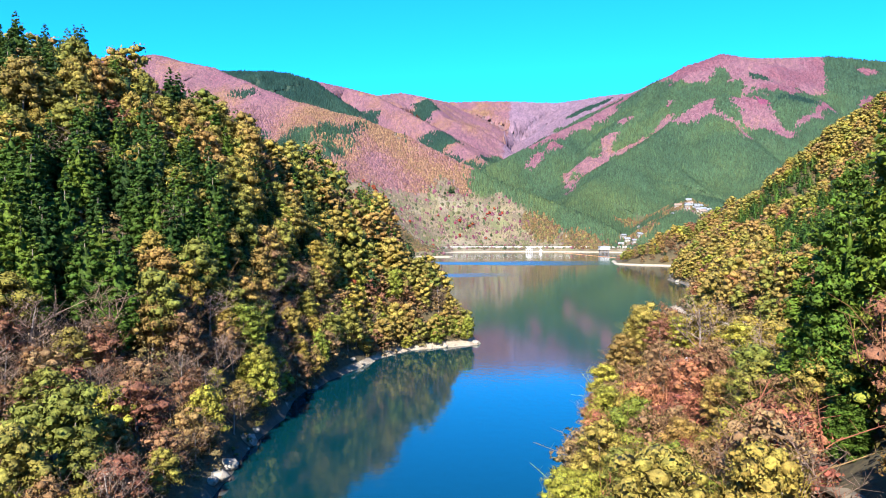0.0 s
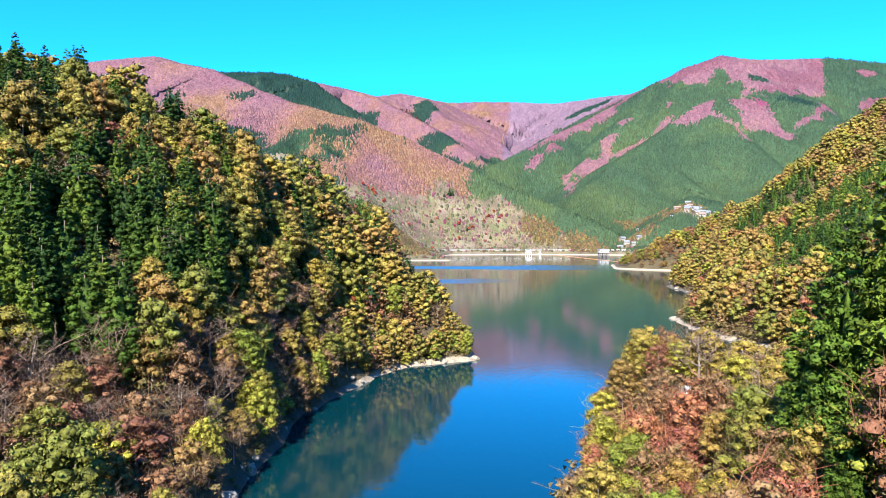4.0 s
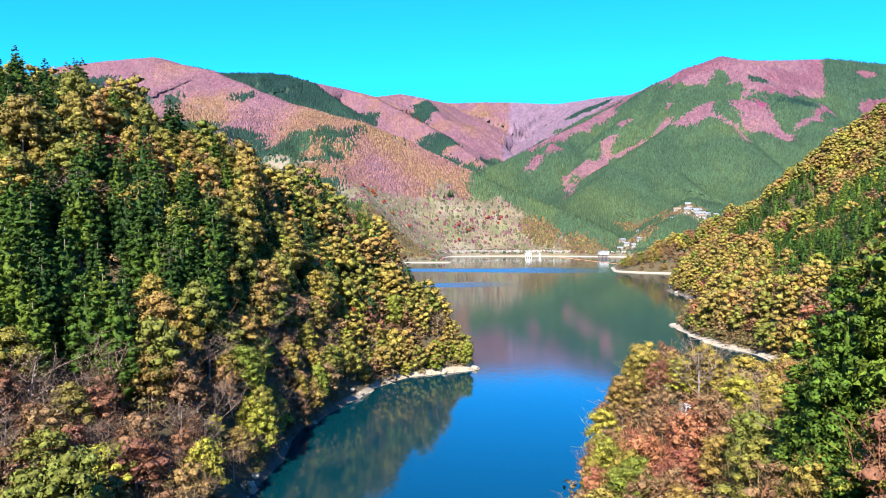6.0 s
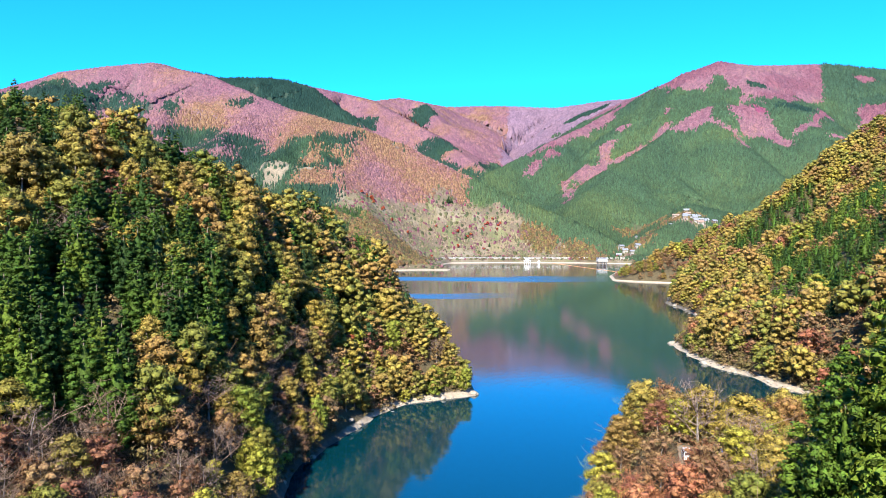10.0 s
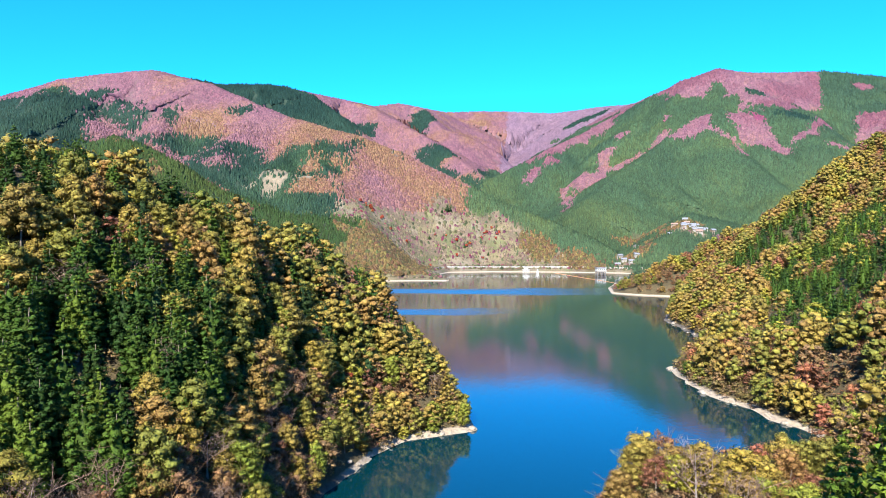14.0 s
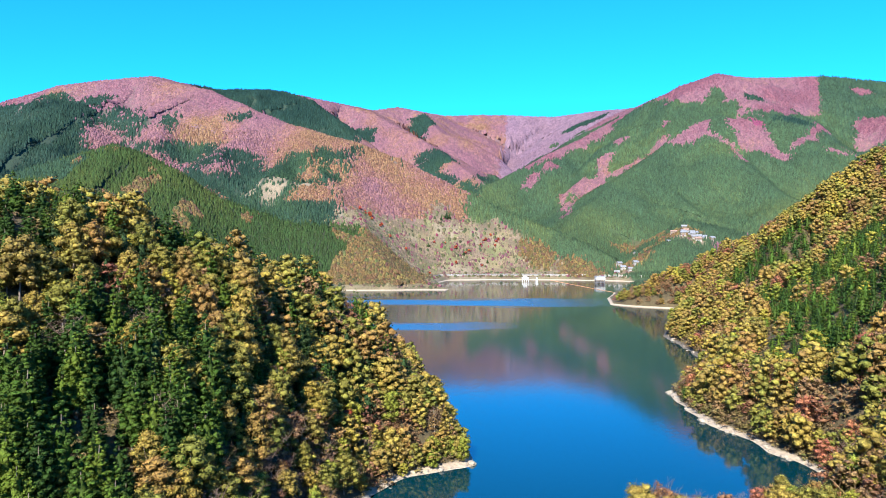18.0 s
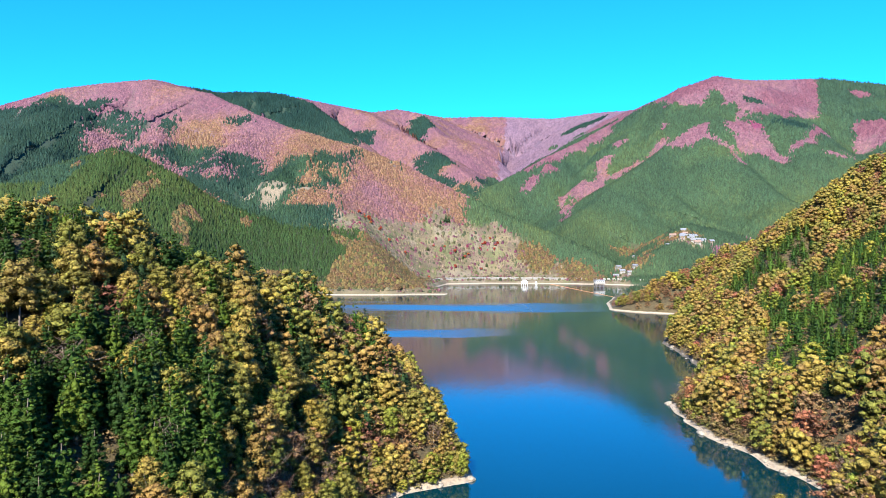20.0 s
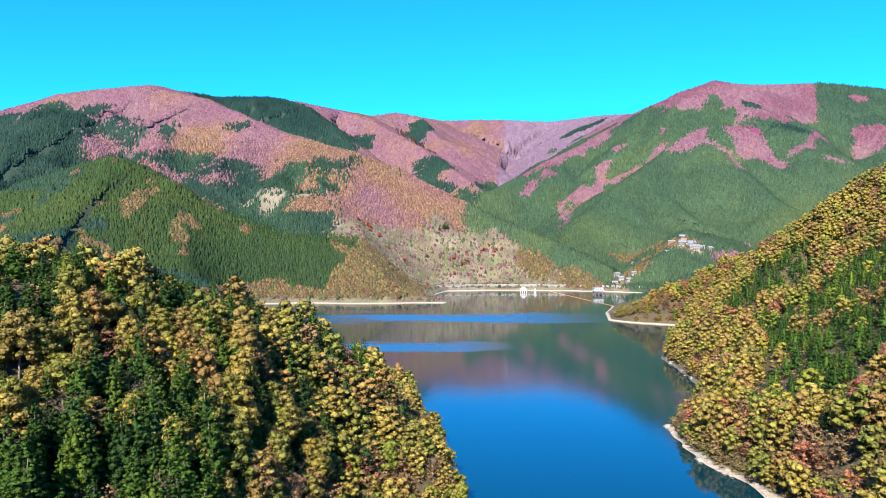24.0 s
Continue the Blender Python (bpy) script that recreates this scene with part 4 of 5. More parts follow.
FAR_TINTS = {
    1: [(0.0, (0.012, 0.032, 0.024)), (0.6, (0.018, 0.042, 0.028)), (1.0, (0.028, 0.058, 0.028))],
    2: [(0.0, (0.12, 0.085, 0.03)), (0.2, (0.145, 0.088, 0.038)), (0.4, (0.06, 0.072, 0.026)), (0.6, (0.125, 0.062, 0.036)), (0.8, (0.135, 0.108, 0.036)), (1.0, (0.10, 0.05, 0.04))],
    3: [(0.0, (0.150, 0.060, 0.078)), (0.25, (0.172, 0.082, 0.104)), (0.5, (0.182, 0.090, 0.100)), (0.7, (0.188, 0.092, 0.080)), (0.85, (0.190, 0.098, 0.068)), (1.0, (0.180, 0.100, 0.056))],
    4: [(0.0, (0.158, 0.122, 0.072)), (0.2, (0.185, 0.130, 0.095)), (0.36, (0.135, 0.125, 0.06)), (0.52, (0.052, 0.066, 0.034)), (0.68, (0.10, 0.10, 0.04)), (0.78, (0.14, 0.075, 0.075)), (0.92, (0.125, 0.040, 0.065)), (1.0, (0.16, 0.025, 0.05))],
    6: [(0.0, (0.030, 0.058, 0.034)), (0.6, (0.042, 0.074, 0.036)), (1.0, (0.062, 0.088, 0.034))],
    # farthest woods: the haze is painted into this lilac tint
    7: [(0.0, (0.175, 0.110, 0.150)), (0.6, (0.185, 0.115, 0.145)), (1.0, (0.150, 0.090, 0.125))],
    8: [(0.0, (0.19, 0.04, 0.085)), (0.6, (0.20, 0.06, 0.10)), (1.0, (0.17, 0.03, 0.05))],
    9: [(0.0, (0.018, 0.038, 0.013)), (0.6, (0.029, 0.053, 0.015)), (1.0, (0.046, 0.068, 0.017))],
}


def far_woods():
    rng = np.random.default_rng(9)
    xs, ys, gs = [], [], []
    low = 560.0
    while low < 4600:
        high = low * 1.16
        gap = max(3.3, 0.0026 * low)
        x, y = scatter(-0.70 * high, 0.70 * high, low, high, gap, int(low))
        xs.append(x), ys.append(y), gs.append(np.full(len(x), gap))
        low = high
    # woods on the slopes beside and behind the lens
    x, y = scatter(-620, 620, -330, 560, 6.0, 77)
    ok = (np.abs(x) > 0.72 * y + 24) & ((np.hypot(x, y) > 120) | (x < 0))
    xs.append(x[ok]), ys.append(y[ok]), gs.append(np.full(ok.sum(), 5.2))
    x, y, gap = np.concatenate(xs), np.concatenate(ys), np.concatenate(gs)
    ok = (np.abs(x) < 0.66 * y) | (y < 560)
    ok &= ~((x > 96) & (x < 430) & (y < 800) & (np.abs(x) < 0.72 * y + 24)) & ~((x < -10) & (x > -330) & (y < 470) & (np.abs(x) < 0.72 * y + 24))
    x, y, gap = x[ok], y[ok], gap[ok]
    z, d = ground(x, y), shore_distance(x, y)
    # woods mingle where they meet
    mingle = np.where(y > 1150, np.where(x > 0.12 * y - 120, 4.5, 8.0), 0.0)
    kind = cover(x + mingle * rng.normal(size=len(x)), y + mingle * rng.normal(size=len(x)), z)
    w = rng.uniform(size=len(x))
    away = (ground(x, y + 12) - z) / 12 < -0.5
    ok = (d > 8) & ~(away & (y > 1150) & (y < 2700)) & (z > np.where((x < 20) & (y < 1100), 2.8, 4.5)) & ((kind != 5) | (w < 0.12)) & (kind != 0)
    clump = fbm(x, y, 40, 121, 2)
    ok &= (kind != 4) | (w < 0.60 + 0.40 * np.clip(clump, 0, 1))
    x, y, z, gap, kind = x[ok], y[ok], z[ok], gap[ok], kind[ok]
    kind = np.where(kind == 5, 1, kind)
    n = len(x)
    shapes = [blob(k) for k in range(5)] + [blob(20 + k, cone=True) for k in range(5)] + [dome(40 + k) for k in range(5)]
    slim = np.isin(kind, (1, 6, 9))
    picks = rng.integers(0, 5, n) + np.where(slim, 5, 0)
    close = y < 1560
    picks = np.where(close & ~slim, picks + 10, picks)
    wide = gap * np.where(slim, np.where(close, 1.12, 1.5), np.where(close, 1.5, 1.75)) * rng.uniform(0.7, 1.3, n)
    tall = np.clip(wide * np.where(slim, np.where(close, 2.1, 1.15), np.where(close, 0.85, 0.5)), 1.5, 14) * rng.uniform(0.8, 1.2, n)
    small = rng.uniform(0.3, 1.0, n)
    wide, tall = np.where(kind == 4, wide * (0.25 + 0.95 * (small - 0.3) ** 2 / 0.49), wide), np.where(kind == 4, wide * (0.25 + 0.95 * (small - 0.3) ** 2 / 0.49) * 0.75, tall)
    tints = np.zeros((n, 3))
    u = np.clip(rng.uniform(size=n) * 0.36 + 0.64 * (0.52 + 0.6 * fbm(x, y, 130, 131, 3) - np.clip((z - 260) / 500, -0.2, 0.3)), 0, 1)
    # rosier on the high eastern slopes, rust on the western shoulder
    u = np.clip(u + np.where(kind == 3, np.where(x > 0.12 * y - 120, -0.18, np.where(x > -500, 0.22, 0.05)), 0), 0, 1)
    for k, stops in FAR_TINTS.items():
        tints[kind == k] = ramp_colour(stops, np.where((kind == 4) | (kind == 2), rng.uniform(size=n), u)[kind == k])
    places = np.c_[x, y, z - 0.8, rng.uniform(0, 6.28, n), wide, tall]
    up = np.c_[-(ground(x + 9, y) - ground(x - 9, y)) / 18, -(ground(x, y + 9) - ground(x, y - 9)) / 18, np.ones(n)]
    up /= np.linalg.norm(up, axis=1, keepdims=True)
    stuff_wood("mountain_woods", "far mountain forest of evergreens and bare rose-brown broadleaf trees", shapes, picks, places, tints, FAR_TINTED, up)
    return n


FAR_COUNT = far_woods()


# ---- built things round the lake ----
CONCRETE = mottled("concrete", [(0.3, (0.17, 0.155, 0.135)), (0.7, (0.30, 0.28, 0.25))], 2.5, 0.9)
DARK_CONCRETE = mottled("wet_concrete", [(0.3, (0.06, 0.06, 0.065)), (0.7, (0.14, 0.14, 0.15))], 2.0, 0.8)
WHITE_PAINT = mottled("white_paint", [(0.3, (0.40, 0.40, 0.385)), (0.7, (0.52, 0.52, 0.50))], 3.0, 0.5)
PLASTER = mottled("house_plaster", [(0.3, (0.13, 0.115, 0.09)), (0.7, (0.20, 0.18, 0.155))], 3.0, 0.9)
TIMBER = mottled("dark_timber", [(0.3, (0.10, 0.07, 0.05)), (0.7, (0.20, 0.15, 0.10))], 1.0, 0.8)
SLATE_ROOF = mottled("grey_roof", [(0.3, (0.13, 0.14, 0.16)), (0.7, (0.24, 0.25, 0.28))], 2.0, 0.6)
PALE_ROOF = mottled("pale_sheet_roof", [(0.3, (0.15, 0.155, 0.165)), (0.7, (0.24, 0.24, 0.25))], 2.0, 0.45)
BROWN_ROOF = mottled("brown_roof", [(0.3, (0.18, 0.11, 0.08)), (0.7, (0.32, 0.21, 0.16))], 2.0, 0.7)
GLASS, _gn, _gl, _gb = material("window_glass", 0.08)
_gb.inputs["Base Color"].default_value = (0.03, 0.04, 0.05, 1)
ASPHALT = mottled("road_asphalt", [(0.3, (0.08, 0.08, 0.08)), (0.7, (0.16, 0.155, 0.15))], 3.0, 0.9)
TYRE = mottled("tyre_rubber", [(0.3, (0.02, 0.02, 0.02)), (0.7, (0.05, 0.05, 0.05))], 6.0, 0.8)
BLUE_SHEET = mottled("blue_sheet", [(0.3, (0.02, 0.09, 0.42)), (0.7, (0.05, 0.17, 0.60))], 1.5, 0.45, 0.03)
FLOAT = mottled("boom_float", [(0.3, (0.34, 0.14, 0.06)), (0.7, (0.46, 0.22, 0.11))], 1.0, 0.6)
ROCK = mottled("shore_rock", [(0.3, (0.13, 0.11, 0.085)), (0.55, (0.27, 0.23, 0.18)), (0.75, (0.40, 0.35, 0.28))], 0.7, 0.95, 0.06)
TRAIL = mottled("trail_earth", [(0.3, (0.10, 0.072, 0.045)), (0.7, (0.20, 0.155, 0.105))], 1.2, 0.95)
CUBE_FACES = np.array([(0, 3, 2, 1), (4, 5, 6, 7), (0, 1, 5, 4), (1, 2, 6, 5), (2, 3, 7, 6), (3, 0, 4, 7)])


def slab(x0, x1, y0, y1, z0, z1, edge=0.0):
    """A block whose top edges are drawn in a little."""
    e = edge
    v = [(x0, y0, z0), (x1, y0, z0), (x1, y1, z0), (x0, y1, z0), (x0 + e, y0 + e, z1), (x1 - e, y0 + e, z1), (x1 - e, y1 - e, z1), (x0 + e, y1 - e, z1)]
    return np.array(v, float), CUBE_FACES


def drum(r0, r1, z0, z1, sides=10, cx=0.0, cy=0.0):
    a = 2 * math.pi * np.arange(sides) / sides
    v = np.r_[np.c_[cx + r0 * np.cos(a), cy + r0 * np.sin(a), np.full(sides, z0)], np.c_[cx + r1 * np.cos(a), cy + r1 * np.sin(a), np.full(sides, z1)]]
    f = [(j, (j + 1) % sides, sides + (j + 1) % sides, sides + j) for j in range(sides)]
    for k in range(1, sides // 2):
        f.append((sides, sides + 2 * k - 1, sides + 2 * k, sides + (2 * k + 1) % sides))
    return v, np.array(f)


def gable(w, d, z0, rise, eave=0.6, thick=0.25):
    """A pitched roof with eaves, ridge along x."""
    x, y = w / 2 + eave, d / 2 + eave
    drop = rise * eave / (d / 2)
    low, top = z0 - drop, z0 + rise
    v = []
    for dz in (0, thick):
        v += [(-x, -y, low + dz), (x, -y, low + dz), (x, 0, top + dz), (-x, 0, top + dz), (x, y, low + dz), (-x, y, low + dz)]
    f = [(0, 3, 2, 1), (3, 5, 4, 2), (6, 7, 8, 9), (9, 8, 10, 11), (0, 1, 7, 6), (4, 5, 11, 10), (1, 2, 8, 7), (2, 4, 10, 8), (3, 0, 6, 9), (5, 3, 9, 11)]
    return np.array(v, float), np.array(f)


def house(name, label, x, y, z, turn, w, d, h, wall_mat, roof_mat, storeys=1):
    base = tagged(new(name), label, "house", "valley houses")
    base.matrix_world = pose(x, y, z, 0, 0, turn)
    part("plinth", slab(-w / 2 - 0.1, w / 2 + 0.1, -d / 2 - 0.1, d / 2 + 0.1, -4.0, 0.4), CONCRETE, base)
    part("wall", slab(-w / 2, w / 2, -d / 2, d / 2, 0.4, h), wall_mat, base)
    v = np.array([(-w / 2, -d / 2, h), (-w / 2, d / 2, h), (-w / 2, 0, h + d * 0.26), (-w / 2, -0.01, h + d * 0.26),
                  (w / 2, -d / 2, h), (w / 2, d / 2, h), (w / 2, 0, h + d * 0.26), (w / 2, -0.01, h + d * 0.26)])
    part("gable_wall", (v[:4], np.array([(0, 1, 2, 3)])), wall_mat, base)
    part("gable_wall", (v[4:], np.array([(1, 0, 3, 2)])), wall_mat, base)
    part("roof", gable(w, d, h, d * 0.28), roof_mat, base)
    part("ridge_cap", slab(-w / 2 - 0.6, w / 2 + 0.6, -0.25, 0.25, h + d * 0.28 + 0.2, h + d * 0.28 + 0.5, 0.1), roof_mat, base)
    door = part("door", slab(-0.55, 0.55, -d / 2 - 0.06, -d / 2 + 0.02, 0.4, 2.5), TIMBER, base)
    part("door_frame", slab(-0.7, 0.7, -d / 2 - 0.04, -d / 2 + 0.02, 2.5, 2.65), WHITE_PAINT, door)
    for level in range(storeys):
        for q in (-0.32, 0.32):
            cx, cz = q * w, 1.3 + 2.8 * level
            win = part("window", slab(cx - 0.95, cx + 0.95, -d / 2 - 0.08, -d / 2 + 0.02, cz - 0.1, cz + 1.35), WHITE_PAINT, base)
            part("pane", slab(cx - 0.83, cx + 0.83, -d / 2 - 0.10, -d / 2 - 0.06, cz, cz + 1.23), GLASS, win)
    return base


def intake_tower():
    base = tagged(new("intake_tower"), "pale intake house on dark concrete columns standing in the lake", "water tower")
    base.matrix_world = pose(262, 1172, 0, 0, 0, 8)
    for cx in (-6.5, 0, 6.5):
        for cy in (-4, 4):
            part("column", drum(0.95, 0.85, -10, 6.0, 8, cx, cy), DARK_CONCRETE, base)
    for cz in (1.6, 3.9):
        part("brace", slab(-7, 7, -4.35, -3.65, cz, cz + 0.5), DARK_CONCRETE, base)
        part("brace", slab(-7, 7, 3.65, 4.35, cz, cz + 0.5), DARK_CONCRETE, base)
    part("deck", slab(-8.6, 8.6, -6, 6, 6.0, 7.0, 0.1), CONCRETE, base)
    part("wall", slab(-7.4, 7.4, -4.8, 4.8, 7.0, 11.4), WHITE_PAINT, base)
    roof = part("roof", slab(-8.3, 8.3, -5.7, 5.7, 11.4, 12.4, 0.5), PALE_ROOF, base)
    part("roof_vent", slab(-1, 1, -1, 1, 12.4, 13.2, 0.15), PALE_ROOF, roof)
    for cx in (-5, -1.7, 1.7, 5):
        part("window", slab(cx - 0.8, cx + 0.8, -4.86, -4.76, 8.4, 10.2), GLASS, base)
    part("railing", slab(-8.5, 8.5, -5.95, -5.85, 7.9, 8.05), WHITE_PAINT, base)
    for k in range(9):
        part("rail_post", slab(-8.5 + 2.1 * k, -8.4 + 2.1 * k, -5.95, -5.85, 7.0, 7.9), WHITE_PAINT, base)


def gate_frame(x, y, w, h, name, label):
    base = tagged(new(name), label, "gate")
    base.matrix_world = pose(x, y, 0, 0, 0, -4)
    for cx in (-w / 2, -w / 6, w / 6, w / 2):
        part("post", slab(cx - 0.35, cx + 0.35, -0.4, 0.4, -6, h), WHITE_PAINT, base)
    for cz in (h * 0.45, h * 0.78):
        part("beam", slab(-w / 2 - 0.5, w / 2 + 0.5, -0.64, 0.64, cz, cz + 0.5), WHITE_PAINT, base)
    part("platform", slab(-w / 2 - 1.4, w / 2 + 1.4, -2, 2, h, h + 0.6, 0.1), WHITE_PAINT, base)
    hoist = part("hoist_house", slab(-w / 3, w / 3, -1.5, 1.5, h + 0.6, h + 3.0), WHITE_PAINT, base)
    part("hoist_roof", slab(-w / 3 - 0.5, w / 3 + 0.5, -2, 2, h + 3.0, h + 3.5, 0.3), PALE_ROOF, hoist)


def log_boom():
    base = tagged(new("log_boom"), "line of orange-brown floats strung across the lake", "float line")
    ends = np.array([(196, 1268, 0), (222, 1120, 0), (236, 975, 0)], float)
    ball = drum(0.5, 0.5, -0.3, 0.35, 8)
    me = mesh_from("float", *ball, [FLOAT], smooth=True)
    for k in range(90):
        u = k / 89
        p = (1 - u) ** 2 * ends[0] + 2 * u * (1 - u) * (ends[1] + np.array([-8, 0, 0])) + u * u * ends[2]
        f = part("float", me, None, base)
        f.matrix_basis = pose(*p) @ Matrix.Diagonal((1.0, 2.2, 1.0, 1))


def ribbon(line, half, lift, thick=0.3):
    """A strip laid along a plan line on the land."""
    pts = np.array([p[:2] for p in line], float)
    along_t = np.linspace(0, len(pts) - 1, 14 * (len(pts) - 1))
    c = np.c_[np.interp(along_t, range(len(pts)), pts[:, 0]), np.interp(along_t, range(len(pts)), pts[:, 1])]
    for _ in range(6):
        c[1:-1] = (c[:-2] + c[1:-1] * 2 + c[2:]) / 4
    t = np.gradient(c, axis=0)
    t /= np.linalg.norm(t, axis=1, keepdims=True)
    n = np.c_[-t[:, 1], t[:, 0]]
    z = ground(c[:, 0], c[:, 1]) + lift
    a, b = c + n * half, c - n * half
    m = len(c)
    v = np.r_[np.c_[a, z], np.c_[b, z], np.c_[a, z - thick], np.c_[b, z - thick]]
    f = []
    for i in range(m - 1):
        f += [(i, m + i, m + i + 1, i + 1), (i, i + 1, 2 * m + i + 1, 2 * m + i), (m + i + 1, m + i, 3 * m + i, 3 * m + i + 1)]
    return (v, np.array(f)), c, z


ROAD_LINE = [(-20, 1215), (2, 1284), (88, 1304), (204, 1298), (300, 1270), (372, 1226)]


def far_road():
    strip, c, z = ribbon(ROAD_LINE, 3.2, 1.3, 3.5)
    tagged(new("road", mesh_from("road", *strip, [ASPHALT])), "grey lakeside road on a low embankment", "road", kind="structure")
    wall, c, z = ribbon([(x + 0.5, y - 6.5) for x, y in ROAD_LINE], 0.5, 2.0, 5.0)
    tagged(new("retaining_wall", mesh_from("retaining_wall", *wall, [CONCRETE])), "long pale concrete retaining wall under the lakeside road", "wall", kind="structure")
    rail = tagged(new("guard_rail"), "white guard rail along the lakeside road", "guard rail")
    line, c, z = ribbon([(x, y - 4.4) for x, y in ROAD_LINE], 0.09, 2.9, 0.45)
    part("rail", line, WHITE_PAINT, rail)
    me = mesh_from("rail_post", *slab(-0.1, 0.1, -0.1, 0.1, -2.0, 0.05), [WHITE_PAINT])
    for k in range(0, len(c), 1):
        p = part("rail_post", me, None, rail)
        p.matrix_basis = pose(c[k][0], c[k][1], z[k])


def near_path():
    strip, c, z = ribbon(FOOTPATH, 1.1, 0.12)
    tagged(new("footpath", mesh_from("footpath", *strip, [TRAIL])), "narrow earth footpath through the bank woods", "path", kind="structure")
    first = None
    for k, (px, py) in enumerate(((28.3, 70), (30.0, 76), (31.4, 82), (32.6, 88), (33.8, 95), (35.4, 102))):
        pz = float(ground(px, py))
        if first is None:
            first = tagged(new("path_post"), "short white marker post beside the footpath", "post", "path posts")
            part("post", slab(-0.09, 0.09, -0.09, 0.09, -0.3, 0.85), WHITE_PAINT, first)
            part("cap", slab(-0.12, 0.12, -0.12, 0.12, 0.85, 0.95, 0.04), WHITE_PAINT, first)
            first.matrix_basis = pose(px, py, pz)
        else:
            copy_thing(first, pose(px, py, pz, 0, 0, 9 * k))


def rock_mesh(seed):
    rng = np.random.default_rng(seed)
    bm = bmesh.new()
    bmesh.ops.create_icosphere(bm, subdivisions=2, radius=1.0)
    for v in bm.verts:
        n = v.co.normalized()
        k = 1 + 0.28 * noise.noise(n * 1.6 + Vector((seed * 3.1, 0, 0))) + 0.12 * noise.noise(n * 4 + Vector((0, seed, 0)))
        v.co = Vector((n.x * k * 1.2, n.y * k * 0.9, n.z * k * 0.62))
    me = bpy.data.meshes.new("shore_rock")
    bm.to_mesh(me)
    bm.free()
    me.materials.append(ROCK)
    return me


def shore_rocks():
    rng = np.random.default_rng(23)
    meshes = [rock_mesh(k) for k in range(6)]
    loop = np.array(SHORE_LEFT[4:12] + SHORE_RIGHT[9:22])
    for k in range(150):
        i = rng.integers(0, len(loop) - 1)
        if i == 7:
            continue
        p = loop[i] + (loop[i + 1] - loop[i]) * rng.uniform() + rng.normal(size=2) * 0.9
        d = float(shore_distance(p[:1], p[1:])[0])
        if not -0.6 < d < 3.5:
            continue
        ob = tagged(new("shore_rock", meshes[k % 6]), "pale weathered boulder at the waterline", "rock", "shore rocks")
        size = rng.uniform(0.3, 1.1) if k % 7 else rng.uniform(1.0, 1.9)
        ob.matrix_world = pose(p[0], p[1], float(ground(p[:1], p[1:])[0]) + 0.1 * size, 0, 0, rng.uniform(0, 360)) @ Matrix.Scale(size, 4)


def parked_car(x, y, turn):
    """A small white van under the trees beside the path."""
    z = float(ground(x, y))
    base = tagged(new("parked_car"), "small white van parked on the path under autumn trees", "car")
    base.matrix_world = pose(x, y, z + 0.12, 0, 0, turn)
    body = part("body", slab(-0.74, 0.74, -1.7, 1.7, 0.28, 0.95, 0.05), WHITE_PAINT, base)
    part("cabin", slab(-0.70, 0.70, -1.62, 1.1, 0.95, 1.72, 0.14), WHITE_PAINT, base)
    part("windscreen", slab(-0.58, 0.58, 1.02, 1.10, 1.0, 1.55, 0.02), GLASS, base)
    part("rear_window", slab(-0.56, 0.56, -1.63, -1.55, 1.08, 1.55, 0.02), GLASS, base)
    for side in (-1, 1):
        part("side_window", slab(0.66 * side - 0.035, 0.66 * side + 0.035, -1.3, 0.8, 1.08, 1.5, 0.01), GLASS, base)
        part("headlight", slab(0.55 * side - 0.13, 0.55 * side + 0.13, 1.66, 1.73, 0.62, 0.82, 0.01), GLASS, body)
        for wy in (-1.1, 1.1):
            v, f = drum(0.29, 0.29, -0.09, 0.09, 12)
            wheel = part("wheel", (v[:, [2, 1, 0]] * np.array([1, 1, -1]) + np.array([0.66 * side, wy, 0.29]), f), TYRE, base)


def tarpaulin(x, y, w, d, h, turn, seed):
    """A sheet draped over a stack, hanging in folds to the ground."""
    rng = np.random.default_rng(seed)
    n = 14
    u, v = np.meshgrid(np.linspace(-1, 1, n), np.linspace(-1, 1, n))
    over = np.maximum(np.abs(u), np.abs(v))
    top = h * (1 - np.clip((over - 0.62) / 0.38, 0, 1) ** 0.8) * (1 - 0.12 * np.abs(u))
    top = top + 0.09 * fbm(u * 10 + 40 * seed, v * 10, 3.0, seed, 2)
    px, py = u * w / 2 * (1 + 0.06 * np.sin(9 * v)), v * d / 2 * (1 + 0.06 * np.sin(11 * u))
    i = (np.arange(n - 1)[:, None] * n + np.arange(n - 1)).ravel()
    under = np.c_[px.ravel(), py.ravel(), top.ravel() - 0.04]
    verts = np.r_[np.c_[px.ravel(), py.ravel(), top.ravel()], under]
    faces = np.r_[np.c_[i, i + 1, i + n + 1, i + n], np.c_[i + n, i + n + 1, i + 1, i] + n * n]
    ob = tagged(new("tarpaulin", mesh_from("tarpaulin", verts, faces, [BLUE_SHEET], smooth=True)), "blue plastic tarpaulin draped over a low stack by the path", "tarpaulin", "blue covers by the path")
    ob.matrix_world = pose(x, y, float(ground(x, y)) - 0.02, 0, 0, turn)


def settle(kind, x, y, size, q):
    plant(kind, x, y, float(ground(x, y)) - 0.3, 63.0 * q, (size, size), q % VARIANTS)


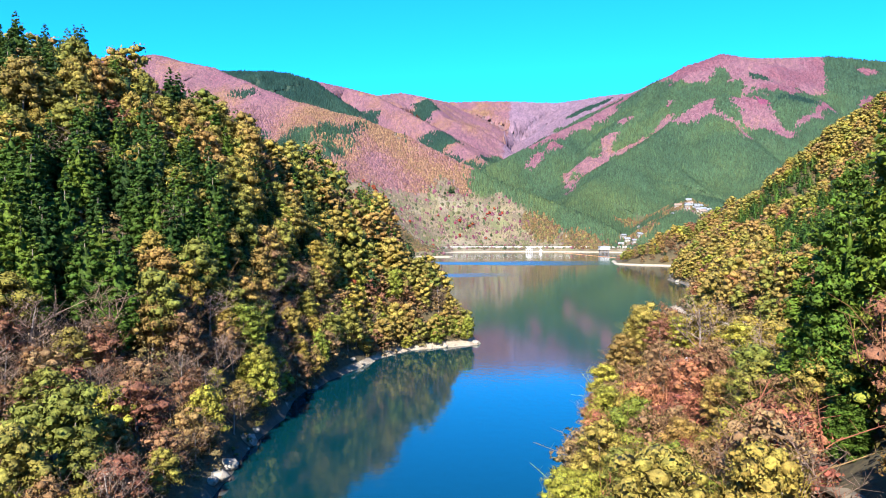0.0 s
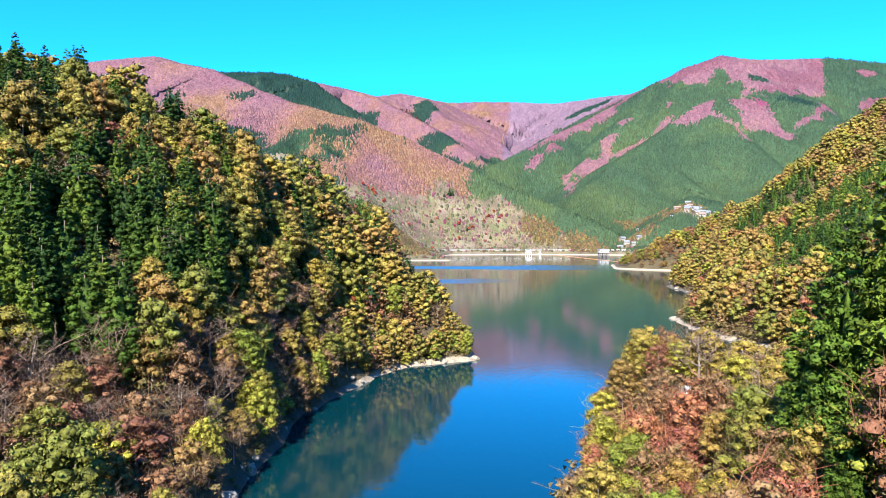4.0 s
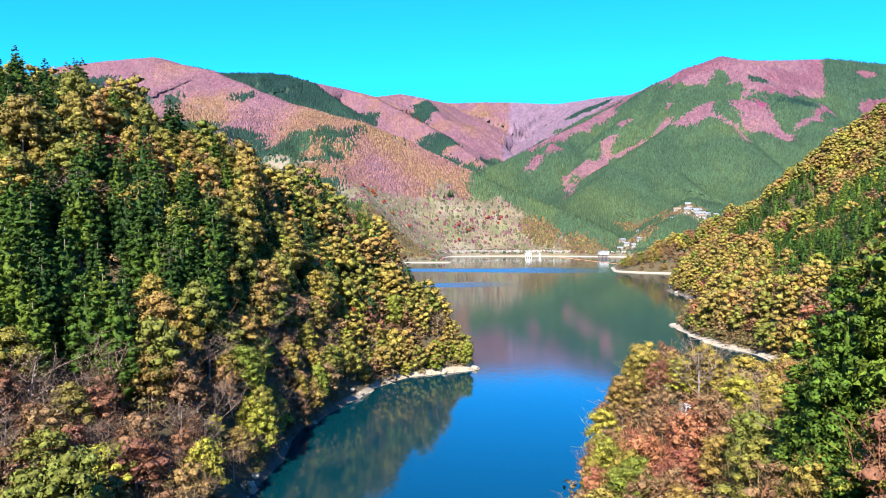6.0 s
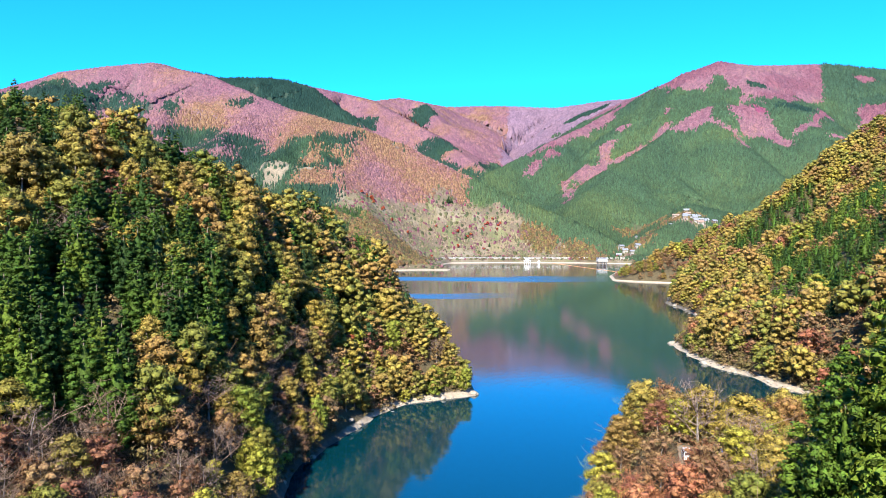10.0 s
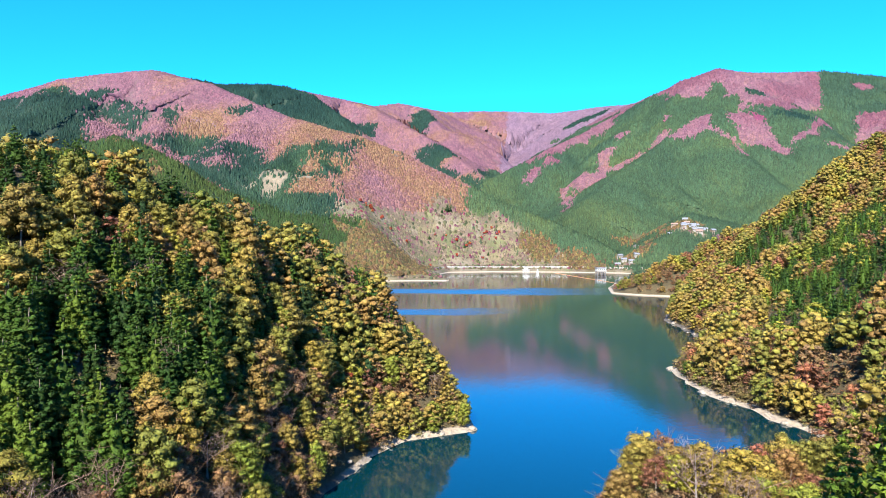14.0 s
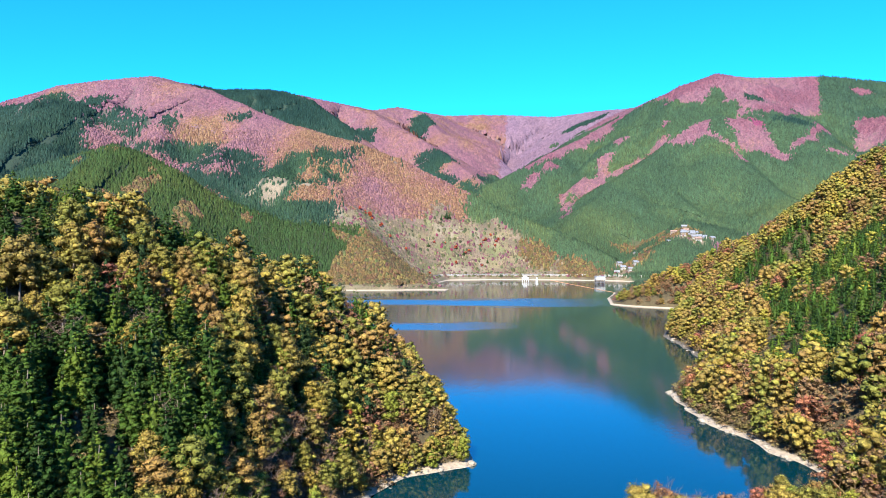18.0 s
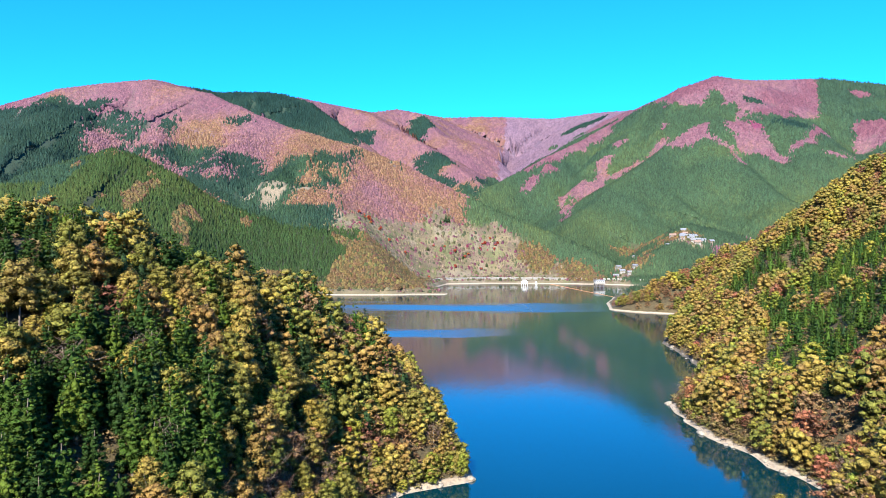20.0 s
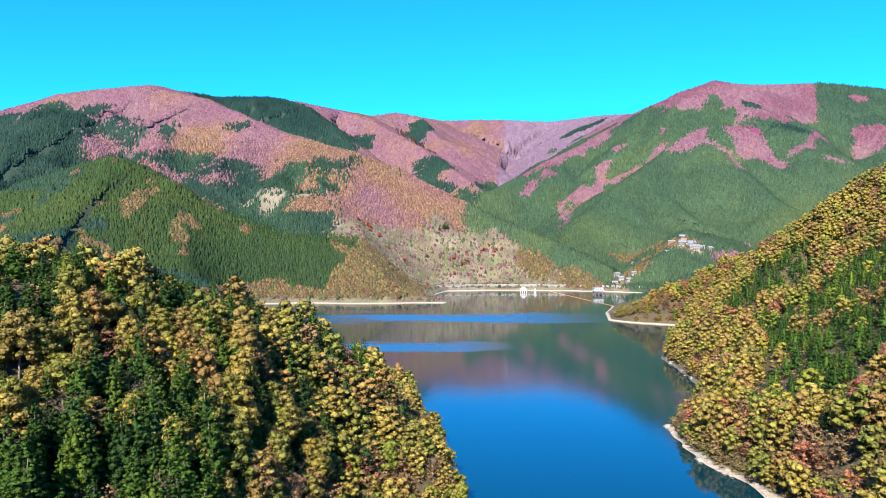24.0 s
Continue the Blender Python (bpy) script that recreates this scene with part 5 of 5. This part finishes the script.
intake_tower()
gate_frame(147, 1228, 10, 6.0, "water_gate", "white steel gate frame rising from the lake by the far bank")
gate_frame(167, 1230, 3, 3.5, "gauge_frame", "small white gauge frame standing in the lake")
log_boom()
far_road()
near_path()
shore_rocks()
parked_car(42.6, 124.0, -10)
tarpaulin(47.2, 123.4, 3.6, 2.6, 1.3, 15, 3)
tarpaulin(48.4, 126.4, 3.2, 2.4, 1.5, -12, 4)
rng_v = np.random.default_rng(77)
for q in range(19):
    hx, hy = 484 + rng_v.normal() * 23, 1378 + rng_v.normal() * 20
    style = ((PLASTER, SLATE_ROOF), (PLASTER, PALE_ROOF), (TIMBER, SLATE_ROOF), (TIMBER, BROWN_ROOF))[q % 4]
    words = ("plaster house with a grey tiled roof", "plaster house with a pale sheet roof", "dark timber house with a grey roof", "timber house with a brown roof")[q % 4]
    house("village_house", words + " on the hillside", hx, hy, float(ground(hx, hy)) + 0.4, rng_v.uniform(-25, 25), rng_v.uniform(8, 13), rng_v.uniform(6, 8.5), 3.2 + 2.7 * (q % 3 == 0), *style, 1 + (q % 3 == 0))
for q, (hx, hy) in enumerate(((318, 1286), (330, 1290), (341, 1280), (352, 1288), (326, 1302), (388, 1420))):
    house("lakeside_house", "low house with a pale sheet roof above the lake road", hx, hy, float(ground(hx, hy)) + 0.6, -12.0 + 9 * q, 9.5, 6.5, 3.1, PLASTER, PALE_ROOF if q % 2 == 0 else SLATE_ROOF)
for q, (fx, fy, fs) in enumerate(((14, 1424, 1.25), (20, 1426, 1.0), (4, 1418, 0.8), (46, 1352, 0.7), (-20, 1352, 0.8), (90, 1345, 0.7))):
    settle("fir_tree", fx, fy, fs, q)
for q in range(30):
    cx, cy, spread = ((-128, 1336, 15), (104, 1392, 13), (30, 1330, 45))[q % 3]
    mx, my = cx + rng_v.normal() * spread, cy + rng_v.normal() * spread * 0.6
    if shore_distance(np.array([mx]), np.array([my]))[0] > 25:
        settle("maple_tree", mx, my, rng_v.uniform(0.7, 1.3), q)
